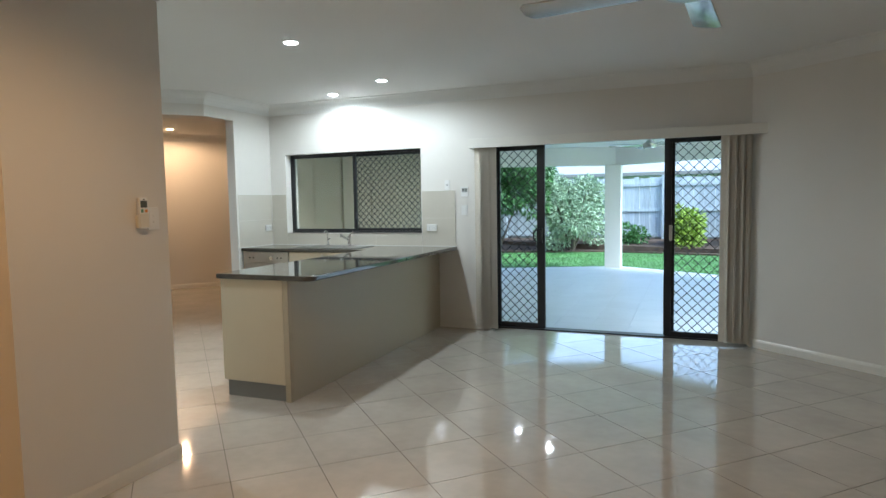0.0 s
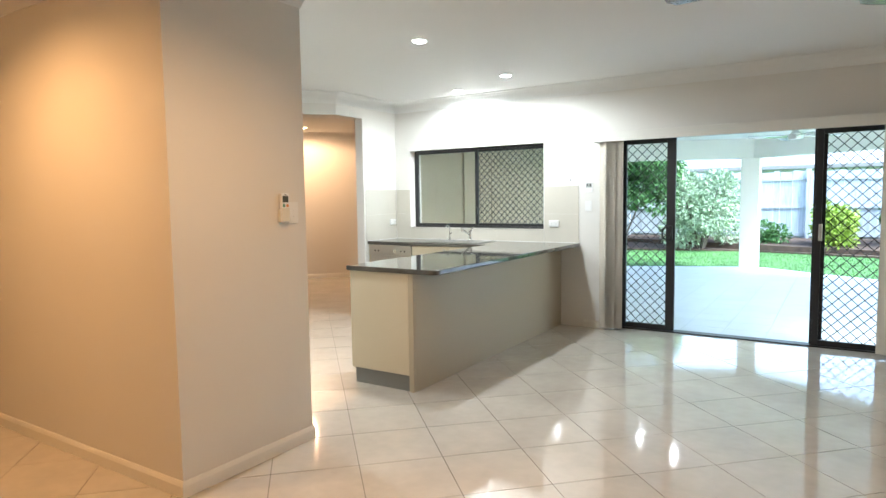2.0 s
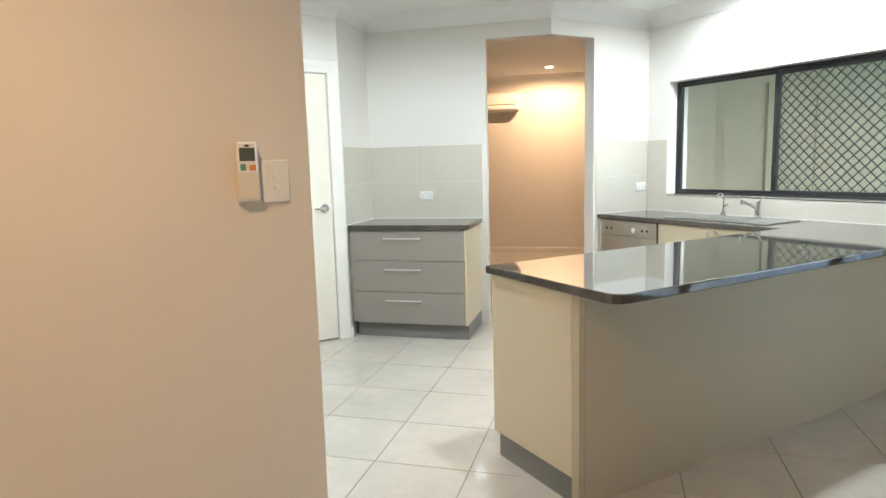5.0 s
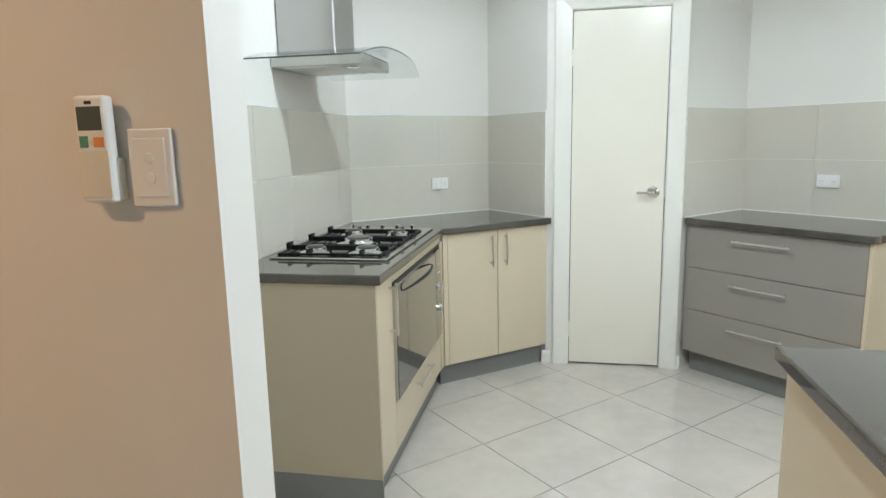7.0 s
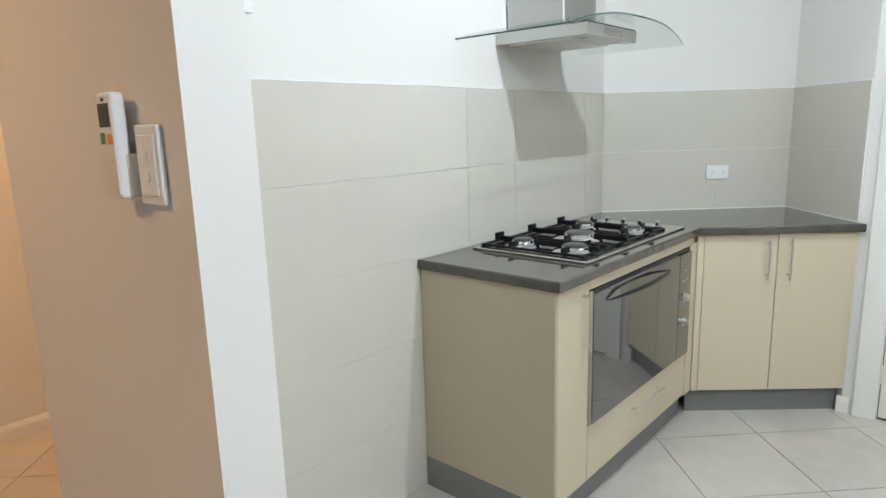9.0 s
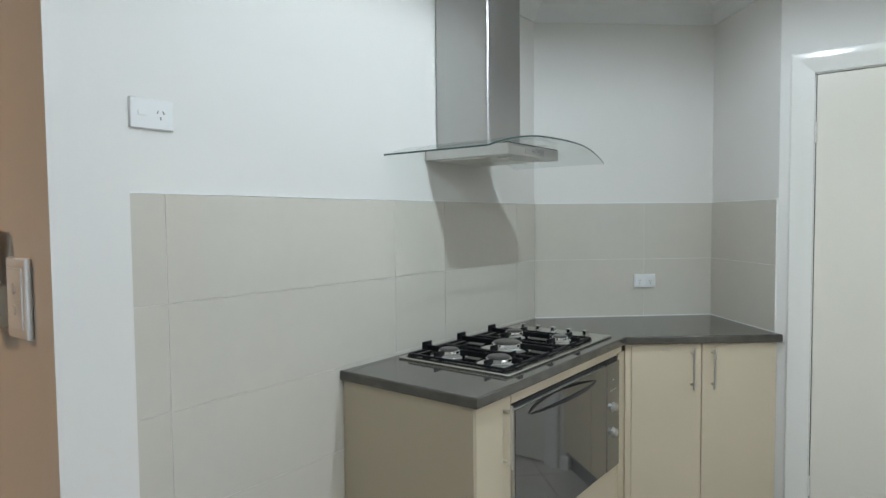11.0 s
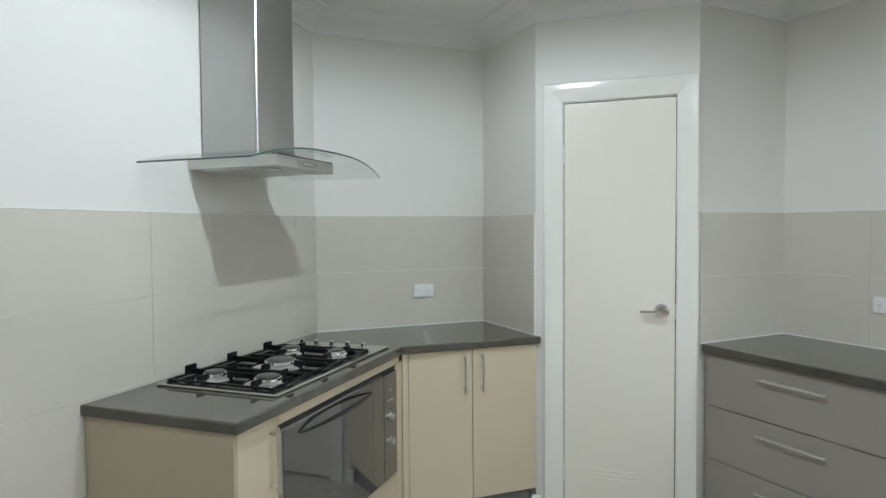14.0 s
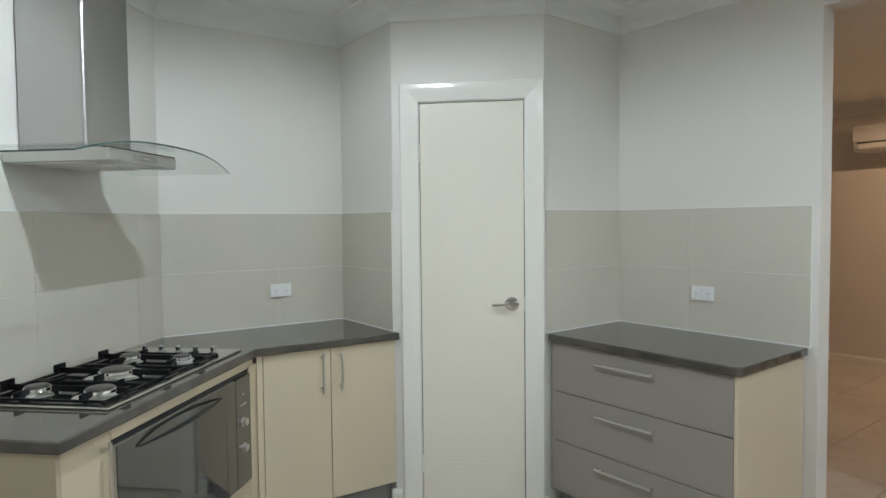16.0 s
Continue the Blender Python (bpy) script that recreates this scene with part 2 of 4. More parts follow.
def wall(name, p0, p1, label, thick=0.11, z0=0.0, z1=CEIL, holes=(), mat=PAINT):
    """A wall whose face runs from p0 to p1 with the room on its right; holes are (from, to, low, high) along it."""
    d = Vector((p1[0] - p0[0], p1[1] - p0[1]))
    size, ang = d.length, math.atan2(d.y, d.x)
    bm = bmesh.new()
    holes = [(h[0], size if h[1] > size - 1e-3 else h[1], h[2], h[3]) for h in holes]
    cuts = sorted({0.0, size, *[h[0] for h in holes], *[h[1] for h in holes]})
    for a, b in zip(cuts, cuts[1:]):
        hs = sorted([(h[2], h[3]) for h in holes if h[0] < (a + b) / 2 < h[1]])
        low = z0
        for u, v in hs + [(z1, z1)]:
            if u > low + 1e-4:
                box(bm, a, b, 0, thick, low, u)
            low = v
    bmesh.ops.remove_doubles(bm, verts=bm.verts[:], dist=1e-5)
    ob = part(name, bm, mat, m=Matrix.Translation((*p0, 0)) @ Matrix.Rotation(ang, 4, "Z"))
    return tagged(ob, label, "wall", kind="structure")


def sweep(name, pts, profile, mat, label, category):
    """A moulding along pts, the room on its right; profile is (out from the wall, height)."""
    bm = bmesh.new()
    n, rows = len(pts), []
    v = [Vector(p) for p in pts]
    for i in range(n):
        dirs = [(v[j + 1] - v[j]).normalized() for j in (i - 1, i) if 0 <= j < n - 1]
        norms = [Vector((d.y, -d.x)) for d in dirs]
        mit = sum(norms, Vector((0, 0))).normalized()
        mit /= max(0.4, mit.dot(norms[0]))
        rows.append([bm.verts.new((v[i].x + mit.x * o, v[i].y + mit.y * o, z)) for o, z in profile])
    k = len(profile)
    for a, b in zip(rows, rows[1:]):
        for i in range(k):
            bm.faces.new((a[i], a[(i + 1) % k], b[(i + 1) % k], b[i]))
    bm.faces.new(rows[0]), bm.faces.new(rows[-1][::-1])
    bmesh.ops.recalc_face_normals(bm, faces=bm.faces[:])
    return tagged(part(name, bm, mat), label, category, kind="structure")


# ---- structure ----
# plan corners of the kitchen, going round
NIB, NIBW, RECESS = (0.010, 0.012), (-0.098, 0.012), (-0.098, -0.70)
SA, AB, BD, DE, EW = (-2.577, -0.70), (-3.236, 0.032), (-2.83, 0.42), (-2.83, 1.18), (-3.262, 1.60)
CORNER, BACKL = (-2.18, 2.71), (-2.18, 3.80)
BACKR, DIAG = (3.13, 3.80), (4.45, 2.64)

ground = part("ground", prism(bmesh.new(), [(-300, -300), (300, -300), (300, 300), (-300, 300)], -0.6, -0.10), GRASS)
tagged(ground, "green mown lawn of the back garden", "lawn", kind="structure")
floor = part("floor", prism(bmesh.new(), [(-8.2, -5.3), (4.8, -5.3), (4.8, 4.06), (-2.3, 4.06), (-2.3, 9.4), (-8.2, 9.4)], -0.09, -0.003), GROUT)
tagged(floor, "polished cream porcelain floor tiles laid diagonally", "floor", kind="structure")
ceiling = part("ceiling", prism(bmesh.new(), [(-8.2, -5.3), (4.8, -5.3), (4.8, 4.05), (-2.3, 4.05), (-2.3, 9.4), (-8.2, 9.4)], CEIL, CEIL + 0.15), CEILING)
tagged(ceiling, "flat white painted plasterboard ceiling", "ceiling", kind="structure")

wall("wall_remote", (0.010, -0.84), NIB, "cream wall with remote control and light switch", 0.108)
wall("wall_hall", (-4.0, -0.84), (-0.098, -0.84), "cream hall wall under a warm downlight", 0.11)
wall("wall_stove", (RECESS[0], -0.70), SA, "cream kitchen wall behind the cooktop", 0.028)
wall("wall_corner_left", SA, AB, "cream angled kitchen wall with beige splashback")
wall("wall_pantry_left", AB, BD, "short cream wall beside the pantry door")
wall("wall_pantry", BD, DE, "cream wall holding the narrow pantry door", 0.09, holes=[(0.135, 0.675, 0.0, 2.065)])
wall("wall_pantry_right", DE, EW, "short cream wall beside the pantry door")
W1_LEN = math.dist(EW, CORNER)
JAMB = 1.015
wall("wall_corner_right", EW, CORNER, "cream angled kitchen wall with a tall corner opening", 0.11, holes=[(JAMB, W1_LEN, 0.0, 2.343)])
wall("wall_side", CORNER, BACKL, "white side wall beside the corner opening", 0.11, holes=[(0.0, 0.45, 0.0, 2.343)])
wall("wall_north", (-2.29, 3.80), (BACKR[0] + 0.12, 3.80), "cream wall with kitchen window and sliding door", 0.24,
     holes=[(0.333, 2.125, 1.043, 1.988), (2.905, 5.415, 0.0, 2.02)])
wall("wall_diagonal", BACKR, DIAG, "plain cream angled dining wall")
wall("wall_east", DIAG, (4.45, -5.0), "plain cream dining wall")
wall("wall_south", (4.45, -5.0), (0.0, -5.0), "plain cream wall behind the dining area")
wall("wall_entry", (0.0, -5.0), (0.0, -2.45), "plain cream dining wall beside the hall")
wall("wall_hall_south", (-0.11, -2.45), (-4.0, -2.45), "plain cream hall wall")
wall("wall_west", (-4.0, -2.45), (-4.0, -0.84), "plain cream hall wall")
wall("wall_living", (-8.0, 2.58), (-2.42, 8.73), "angled cream living room wall with an air conditioner")
wall("wall_living_west", (-8.0, 1.2), (-8.0, 2.58), "plain cream living room wall")
wall("wall_living_south", (-3.1, 1.2), (-8.0, 1.2), "plain cream living room wall")
wall("wall_wing", (-2.42, 9.3), (-2.42, 4.04), "beige rendered outside wall seen through the kitchen window", 0.12, z0=-0.1, z1=2.75, mat=BEIGE_DIM)

LOOP = [(0.010, -0.84), NIB, NIBW, RECESS, SA, AB, BD, DE, EW, CORNER, BACKL, BACKR, DIAG, (4.45, -5.0), (0.0, -5.0), (0.0, -2.45), (-4.0, -2.45), (-4.0, -0.84), (0.010, -0.84)]
COVE = [(0, CEIL), (0, CEIL - 0.118), (0.007, CEIL - 0.118), (0.012, CEIL - 0.098), (0.026, CEIL - 0.066), (0.048, CEIL - 0.038), (0.076, CEIL - 0.018), (0.108, CEIL - 0.009), (0.114, CEIL)]
sweep("cornice", LOOP, COVE, CEILING, "white cove cornice round the ceiling", "cornice")
sweep("cornice", [(-8.0, 1.2), (-8.0, 2.58), (-2.42, 8.73)], COVE, CEILING, "white cove cornice in the living room", "cornice")
SKIRT = [(0, 0), (0.013, 0), (0.013, 0.055), (0.009, 0.068), (0.004, 0.078), (0, 0.078)]
for run in ([(-4.0, -0.84), (0.010, -0.84), NIB, NIBW, (-0.098, -0.685)], [(0.30, 3.80), (0.60, 3.80)],
            [(3.135, 3.795), DIAG, (4.45, -5.0), (0.0, -5.0), (0.0, -2.45), (-4.0, -2.45)], [(-8.0, 2.58), (-2.42, 8.73)], [(-2.83, 0.40), (-2.83, 0.452)], [(-2.83, 1.165), (-2.83, 1.2)]):
    sweep("baseboard", run, SKIRT, TRIM, "cream gloss painted skirting board", "skirting")


# ---- lamps ----
def downlight(x, y, watts, col, lens, label, z=CEIL, wide=177, blend=0.48):
    t = thing("downlight", pose(x, y, z), label, "downlight", "ceiling downlights")
    part("trim_ring", lathe(bmesh.new(), [(0.048, -0.001), (0.060, -0.002), (0.064, -0.006), (0.050, -0.009), (0.046, -0.004)], 32), PLASTIC, t, smooth=True)
    part("lens", lathe(bmesh.new(), [(0.0455, -0.005), (0.0455, -0.011)], 32), lens, t, "glowing lens")
    lamp = new("bulb", bpy.data.lights.new("bulb", "SPOT"))
    lamp.data.energy, lamp.data.color, lamp.data.shadow_soft_size = watts, col, 0.02
    lamp.data.spot_size, lamp.data.spot_blend = radians(wide), blend
    lamp.parent = t
    lamp.location = (0, 0, -0.02)
    return t


COOLW = 12.5
downlight(-0.118, 1.377, COOLW, COOL, LED, "lit cool-white recessed ceiling downlight over the peninsula")
downlight(-0.19, 2.95, COOLW, COOL, LED, "lit cool-white recessed ceiling downlight over the peninsula")
downlight(-1.015, 3.40, COOLW, COOL, LED, "lit cool-white recessed ceiling downlight over the sink")
downlight(-1.37, 0.45, 15, COOL, LED, "lit cool-white recessed ceiling downlight near the cooktop", wide=179, blend=0.35)
downlight(-4.84, 4.87, 19, (1.0, 0.62, 0.36), LEDW, "lit warm recessed ceiling downlight in the living room", wide=178, blend=0.35)
downlight(-0.80, -1.70, 14, (1.0, 0.53, 0.22), LEDW, "lit warm recessed ceiling downlight in the hall", wide=156, blend=0.7)
downlight(1.2, -0.95, 13.5, WARM, LEDW, "lit warm recessed ceiling downlight over the dining area", wide=156, blend=0.7)


# ---- sliding door, blinds, window ----
def grille(bm, x0, x1, y, z0, z1, pitch=0.098, w=0.0068):
    """Diamond security grille of flat crossing bars in the plane y."""
    for s in (1, -1):
        c0 = (z0 - x1) if s > 0 else (z0 + x0)
        c1 = (z1 - x0) if s > 0 else (z1 + x1)
        c = c0 + pitch * 0.5
        while c < c1:
            # z = s * x * 1 + c, kept inside the pane
            pts = []
            for x in (x0, x1):
                z = s * x + c
                pts.append((x, z))
            (xa, za), (xb, zb) = pts
            if za < z0: xa, za = (z0 - c) / s, z0
            if za > z1: xa, za = (z1 - c) / s, z1
            if zb < z0: xb, zb = (z0 - c) / s, z0
            if zb > z1: xb, zb = (z1 - c) / s, z1
            if xb - xa > 0.01:
                d = Vector((xb - xa, 0, zb - za))
                m = Matrix.Translation(((xa + xb) / 2, y, (za + zb) / 2)) @ Matrix.Rotation(-math.atan2(d.z, d.x), 4, "Y")
                box(bm, -d.length / 2, d.length / 2, -0.003 + s * 0.0015, 0.003 + s * 0.0015, -w / 2, w / 2, m=m)
            c += pitch
    return bm


def sash(parent, name, x0, x1, y, z0, z1, rail, with_grille, with_pane=True, stile2=None):
    """A framed sash: four bars, glass and, where seen, a grille."""
    s = part(name, box(bmesh.new(), x0, x0 + rail, y - 0.018, y + 0.018, z0, z1, 0.003), ALU, parent)
    block("stile", (x1 - (stile2 or rail), x1, y - 0.018, y + 0.018, z0, z1), ALU, s, r=0.003)
    block("rail", (x0 + rail, x1 - (stile2 or rail), y - 0.016, y + 0.016, z0, z0 + rail), ALU, s, r=0.002)
    block("rail", (x0 + rail, x1 - (stile2 or rail), y - 0.016, y + 0.016, z1 - rail, z1), ALU, s, r=0.002)
    if with_pane:
        g = block("pane", (x0 + rail, x1 - rail, y + 0.006, y + 0.012, z0 + rail, z1 - rail), WINGL, s)
        g.visible_shadow = False
    if with_grille:
        part("grille", grille(bmesh.new(), x0 + rail, x1 - (stile2 or rail), y - 0.004, z0 + rail, z1 - rail, *((0.075, 0.005) if z0 > 1 else ())), ALU, s, "black diamond security grille")
    return s


sd = thing("door_1", pose(0, 0, 0), "black aluminium sliding door standing open, with diamond screens", "sliding door", kind="structure")
block("head_frame", (0.62, 3.12, 3.93, 4.035, 1.972, 2.018), ALU, sd)
block("side_frame", (0.617, 0.645, 3.93, 4.035, 0.0, 1.972), ALU, sd)
block("side_frame", (3.095, 3.122, 3.93, 4.035, 0.0, 1.972), ALU, sd)
block("threshold", (0.62, 3.12, 3.93, 4.05, -0.01, 0.012), ALU, sd)
left = sash(sd, "screen_panel", 0.645, 1.185, 3.985, 0.014, 1.972, 0.05, True, False, 0.085)
hd = part("handle", box(bmesh.new(), 1.10, 1.165, 3.945, 3.968, 0.93, 1.09, 0.008), BLACK, left, "black lock handle", smooth="box")
ring = tube(bmesh.new(), [(1.11 + 0.045 * math.cos(2 * math.pi * k / 24), 3.948, 1.01 + 0.062 * math.sin(2 * math.pi * k / 24)) for k in range(25)], 0.008)
part("pull_ring", ring, BLACK, hd, smooth=True)
right = sash(sd, "screen_panel", 2.395, 3.09, 3.962, 0.014, 1.972, 0.05, True, False)
block("inner_stile", (2.375, 2.475, 3.990, 4.022, 0.014, 1.972), ALU, right, r=0.003)
block("latch", (2.425, 2.455, 3.915, 3.944, 0.97, 1.12), SATIN, right, "silver latch", 0.004)

val = thing("pelmet", pose(0, 0, 0), "cream painted blind pelmet over the sliding door", "pelmet")
block("front_board", (0.432, 3.28, 3.695, 3.712, 1.945, 2.041), TRIM, val, r=0.003)
block("top_board", (0.435, 3.277, 3.712, 3.797, 2.025, 2.040), TRIM, val, r=0.002)
block("end_board", (0.432, 0.448, 3.712, 3.797, 1.945, 2.024), TRIM, val, r=0.002)


def blind(x0, x1, count, lean, label):
    t = thing("vertical_blind", pose(0, 0, 0), label, "blind", "vertical blinds")
    block("headrail", (x0 - 0.01, x1 + 0.01, 3.735, 3.775, 1.955, 1.985), PLASTIC, t)
    slat = None
    for i in range(count):
        x = x0 + (x1 - x0) * (i + 0.5) / count
        if slat is None:
            bm = bmesh.new()
            prev = None
            for k in range(7):
                u = (k / 6 - 0.5) * 0.085
                w = 0.006 * (1 - (2 * k / 6 - 1) ** 2)
                cur = [bm.verts.new((w + dw, u, z)) for dw, z in ((0, 0.03), (0.0012, 0.03), (0.0012, 1.955), (0, 1.955))]
                if prev:
                    for a in range(4):
                        bm.faces.new((prev[a], prev[(a + 1) % 4], cur[(a + 1) % 4], cur[a]))
                prev = cur
            slat = part("slat", bm, SLATS, t, smooth=True)
            o = slat
        else:
            o = new("slat", slat.data)
            o.parent = t
        o.matrix_basis = pose(x, 3.752 + random.uniform(-0.006, 0.006), 0, 0, 0, lean + random.uniform(-7, 7))


blind(0.50, 0.705, 13, 55, "taupe fabric vertical blind drawn to one side")
blind(2.90, 3.105, 12, 55, "taupe fabric vertical blind drawn beside the angled wall")

win = thing("window_1", pose(0, 0, 0), "black framed sliding kitchen window with one screened half", "window", kind="structure")
for d in ((-1.957, -0.165, 3.90, 3.96, 1.043, 1.064), (-1.957, -0.165, 3.90, 3.96, 1.967, 1.988),
          (-1.957, -1.937, 3.90, 3.96, 1.064, 1.967), (-0.185, -0.165, 3.90, 3.96, 1.064, 1.967)):
    block("window_frame", d, ALU, win, r=0.003)
sash(win, "sash", -1.937, -1.052, 3.925, 1.064, 1.967, 0.024, False)
sash(win, "sash", -1.100, -0.185, 3.945, 1.064, 1.967, 0.030, True)
block("catch", (-1.072, -1.052, 3.88, 3.905, 1.20, 1.29), BLACK, win, r=0.004)
block("window_sill", (-1.957, -0.165, 3.80, 3.90, 1.034, 1.046), WTILE, win, "beige tiled sill")

# outside wall details seen through the kitchen window
door2 = thing("door_2", pose(0, 0, 0), "plain beige outside door in the wing wall", "door", kind="structure")
block("panel", (-2.30, -2.285, 5.75, 6.55, -0.08, 2.0), BEIGE_DIM, door2)
for y0 in (5.66, 6.55):
    block("jamb", (-2.30, -2.268, y0, y0 + 0.09, -0.08, 2.09), BEIGE_DIM, door2)
block("head", (-2.30, -2.268, 5.75, 6.55, 2.0, 2.09), BEIGE_DIM, door2)

# ---- pantry door ----
pd = thing("door_3", pose(0, 0, 0), "closed narrow cream pantry door with a chrome lever", "door", kind="structure")
leaf = part("leaf", box(bmesh.new(), -2.868, -2.833, 0.563, 1.081, 0.012, 2.050, 0.002), DOORP, pd, smooth="box")
ARCH = [(0, 0.0), (0.012, 0.0), (0.018, 0.006), (0.020, 0.030), (0.014, 0.052), (0.012, 0.082), (0.008, 0.094), (0, 0.094)]
for flip, base, z1 in ((-1, 0.556, 2.152), (1, 1.088, 2.152)):
    bm = bmesh.new()
    ends = []
    for z, cutz in ((0.0, 0.0), (2.058, 1.0)):
        ends.append([bm.verts.new((-2.829 + o, base + flip * (0.094 - w), z + cutz * (0.094 - w))) for o, w in ARCH])
    for k in range(len(ARCH)):
        bm.faces.new((ends[0][k], ends[0][(k + 1) % 8], ends[1][(k + 1) % 8], ends[1][k]))
    bm.faces.new(ends[0]), bm.faces.new(ends[1])
    bmesh.ops.recalc_face_normals(bm, faces=bm.faces[:])
    part("architrave", bm, TRIM, pd, smooth=True)
bm = bmesh.new()
ends = [[bm.verts.new((-2.829 + o, y + f * (0.094 - w), 2.058 + 0.094 - w)) for o, w in ARCH] for y, f in ((0.556, -1), (1.088, 1))]
for k in range(len(ARCH)):
    bm.faces.new((ends[0][k], ends[0][(k + 1) % 8], ends[1][(k + 1) % 8], ends[1][k]))
bm.faces.new(ends[0]), bm.faces.new(ends[1])
bmesh.ops.recalc_face_normals(bm, faces=bm.faces[:])
part("architrave", bm, TRIM, pd, smooth=True)
for y0, y1, z0, z1 in ((0.546, 0.5595, 0, 2.064), (1.0845, 1.098, 0, 2.064), (0.5595, 1.0845, 2.0535, 2.064)):
    block("jamb", (-2.92, -2.831, y0, y1, z0, z1), TRIM, pd)
# unseen black sheet behind the leaf, added to keep its edge gaps dark
block("gap_backing", (-2.89, -2.870, 0.56, 1.084, 0.0, 2.053), BLACK, pd)
for z in (0.22, 1.80):
    part("hinge", rod(bmesh.new(), (-2.829, 0.5605, z - 0.045), (-2.829, 0.5605, z + 0.045), 0.0055, 10), TRIM, leaf, smooth=True)
for i in range(3):
    block("vent_slat", (-2.834, -2.8315, 0.70, 0.93, 0.20 + i * 0.022, 0.207 + i * 0.022), DOORP, leaf, r=0.001)
bm = lathe(bmesh.new(), [(0.034, 0), (0.034, 0.006), (0.028, 0.010), (0.012, 0.011), (0.010, 0.045)], 28, pose(-2.833, 1.02, 1.045, 0, 90, 0))
rod(bm, (-2.787, 1.02, 1.045), (-2.787, 0.925, 1.043), 0.0075, 12)
part("lever_handle", bm, CHROME, leaf, "chrome lever handle", smooth=True)
block("latch_plate", (-2.836, -2.830, 1.0795, 1.0835, 1.01, 1.08), SATIN, pd)


# ---- wall tiles ----
def tile_wall(p0, p1, off, us, zs, label):
    """Splashback tiles on the wall face from p0 to p1; us and zs are the joint lines."""
    d = Vector((p1[0] - p0[0], p1[1] - p0[1]))
    m = Matrix.Translation((*p0, 0)) @ Matrix.Rotation(math.atan2(d.y, d.x), 4, "Z")
    back = part("splashback", box(bmesh.new(), us[0], us[-1], -0.0066, -0.0005, zs[0], zs[-1]), WGROUT, m=m)
    tagged(back, label, "splashback", kind="structure")
    if 0.8 < zs[0] < 1.0:
        part("caulk", box(bmesh.new(), us[0], us[-1], -0.0115, -0.008, 0.900, 0.9035), PLASTIC, back, "white caulk line")
    # the bright line along the tiles' top edge, drawn as a white strip
    if zs[-1] > 1.4:
        part("tile_top_line", box(bmesh.new(), us[0], us[-1], -0.0086, -0.0005, zs[-1], zs[-1] + 0.004), PLASTIC, back, "white strip for the bright line on the tiles' top edge")
    for a, b in zip(us, us[1:]):
        for lo, hi in zip(zs, zs[1:]):
            part("tile", box(bmesh.new(), a + 0.0007, b - 0.0007, -0.008, -0.0067, lo + 0.0008, hi - 0.0008, 0.001), WTILE, back)


ROWS = [0.8995, 1.21, 1.511]
L_A, L_B, L_E = math.dist(SA, AB), math.dist(AB, BD), math.dist(DE, EW)
tile_wall(RECESS, SA, 0, [0.004, 0.433, 1.362, 1.682, 2.284, 2.476], [0.0, 0.31, 0.61, 0.91, 1.21, 1.511], "beige gloss tiles on the stove wall")
tile_wall(SA, AB, 0, [0.004, 0.60, L_A - 0.004], ROWS, "beige gloss tile splashback on the angled wall")
tile_wall(AB, BD, 0, [0.004, L_B - 0.004], ROWS, "beige gloss tile splashback by the pantry")
tile_wall(DE, EW, 0, [0.004, L_E - 0.004], ROWS, "beige gloss tile splashback by the pantry")
tile_wall(EW, CORNER, 0, [0.004, 0.42, 0.985], ROWS, "beige gloss tile splashback behind the drawers")
tile_wall(CORNER, BACKL, 0, [0.47, 1.078], ROWS, "beige gloss tile splashback beside the sink")
tile_wall((-2.18, 3.80), (3.13, 3.80), 0, [0.012, 0.222], ROWS, "beige gloss tile splashback beside the window")
tile_wall((-2.18, 3.80), (3.13, 3.80), 0, [0.222, 0.83, 1.44, 2.020], [0.8995, 1.034], "low beige tile upstand under the window")
tile_wall((-2.18, 3.80), (3.13, 3.80), 0, [2.024, 2.42], ROWS, "beige gloss tile splashback beside the window")


# ---- kitchen units ----
def bar_handle(parent, a, b, out, label="brushed steel bar handle"):
    """A bar pull from a to b, standing out from the face by the vector out."""
    a, b, out = Vector(a), Vector(b), Vector(out)
    d = (b - a).normalized()
    bm = rod(bmesh.new(), a + out, b + out, 0.0055)
    for p in (a + d * 0.02, b - d * 0.02):
        rod(bm, p, p + out, 0.0045)
    return part("handle", bm, SATIN, parent, label, smooth=True)


TOP, SLAB = 0.90, 0.036
LOW = TOP - SLAB
# stove bench: two worktop wings meeting at the angled corner
dA = (Vector(AB) - Vector(SA)).normalized()
nA = Vector((dA.y, -dA.x))
c_in, c_end = (-2.335, -0.10), (-2.795, 0.452)
top1 = part("worktop", prism(bmesh.new(), [(-1.158, -0.694), (-1.158, -0.10), c_in, c_end, (-3.230, 0.033), (-2.576, -0.694)], LOW, TOP, 0.006, 0.0), STONE)
tagged(top1, "dark grey stone worktop round the cooktop corner", "worktop")

ov = thing("oven_cabinet", pose(0, 0, 0), "cream laminate oven cabinet under the cooktop", "cabinet")
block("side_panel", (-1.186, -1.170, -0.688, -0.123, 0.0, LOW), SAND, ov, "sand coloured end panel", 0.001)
block("carcass", (-1.385, -1.188, -0.68, -0.165, 0.12, LOW), CREAM, ov)
d1 = block("door", (-1.388, -1.188, -0.143, -0.124, 0.125, LOW - 0.004), CREAM, ov, r=0.0015)
bar_handle(d1, (-1.345, -0.124, 0.625), (-1.345, -0.124, 0.832), (0, 0.030, 0))
block("top_rail", (-2.345, -1.391, -0.16, -0.124, 0.823, LOW - 0.004), CREAM, ov)
block("filler", (-2.364, -2.290, -0.16, -0.118, 0.125, 0.830), CREAM, ov)
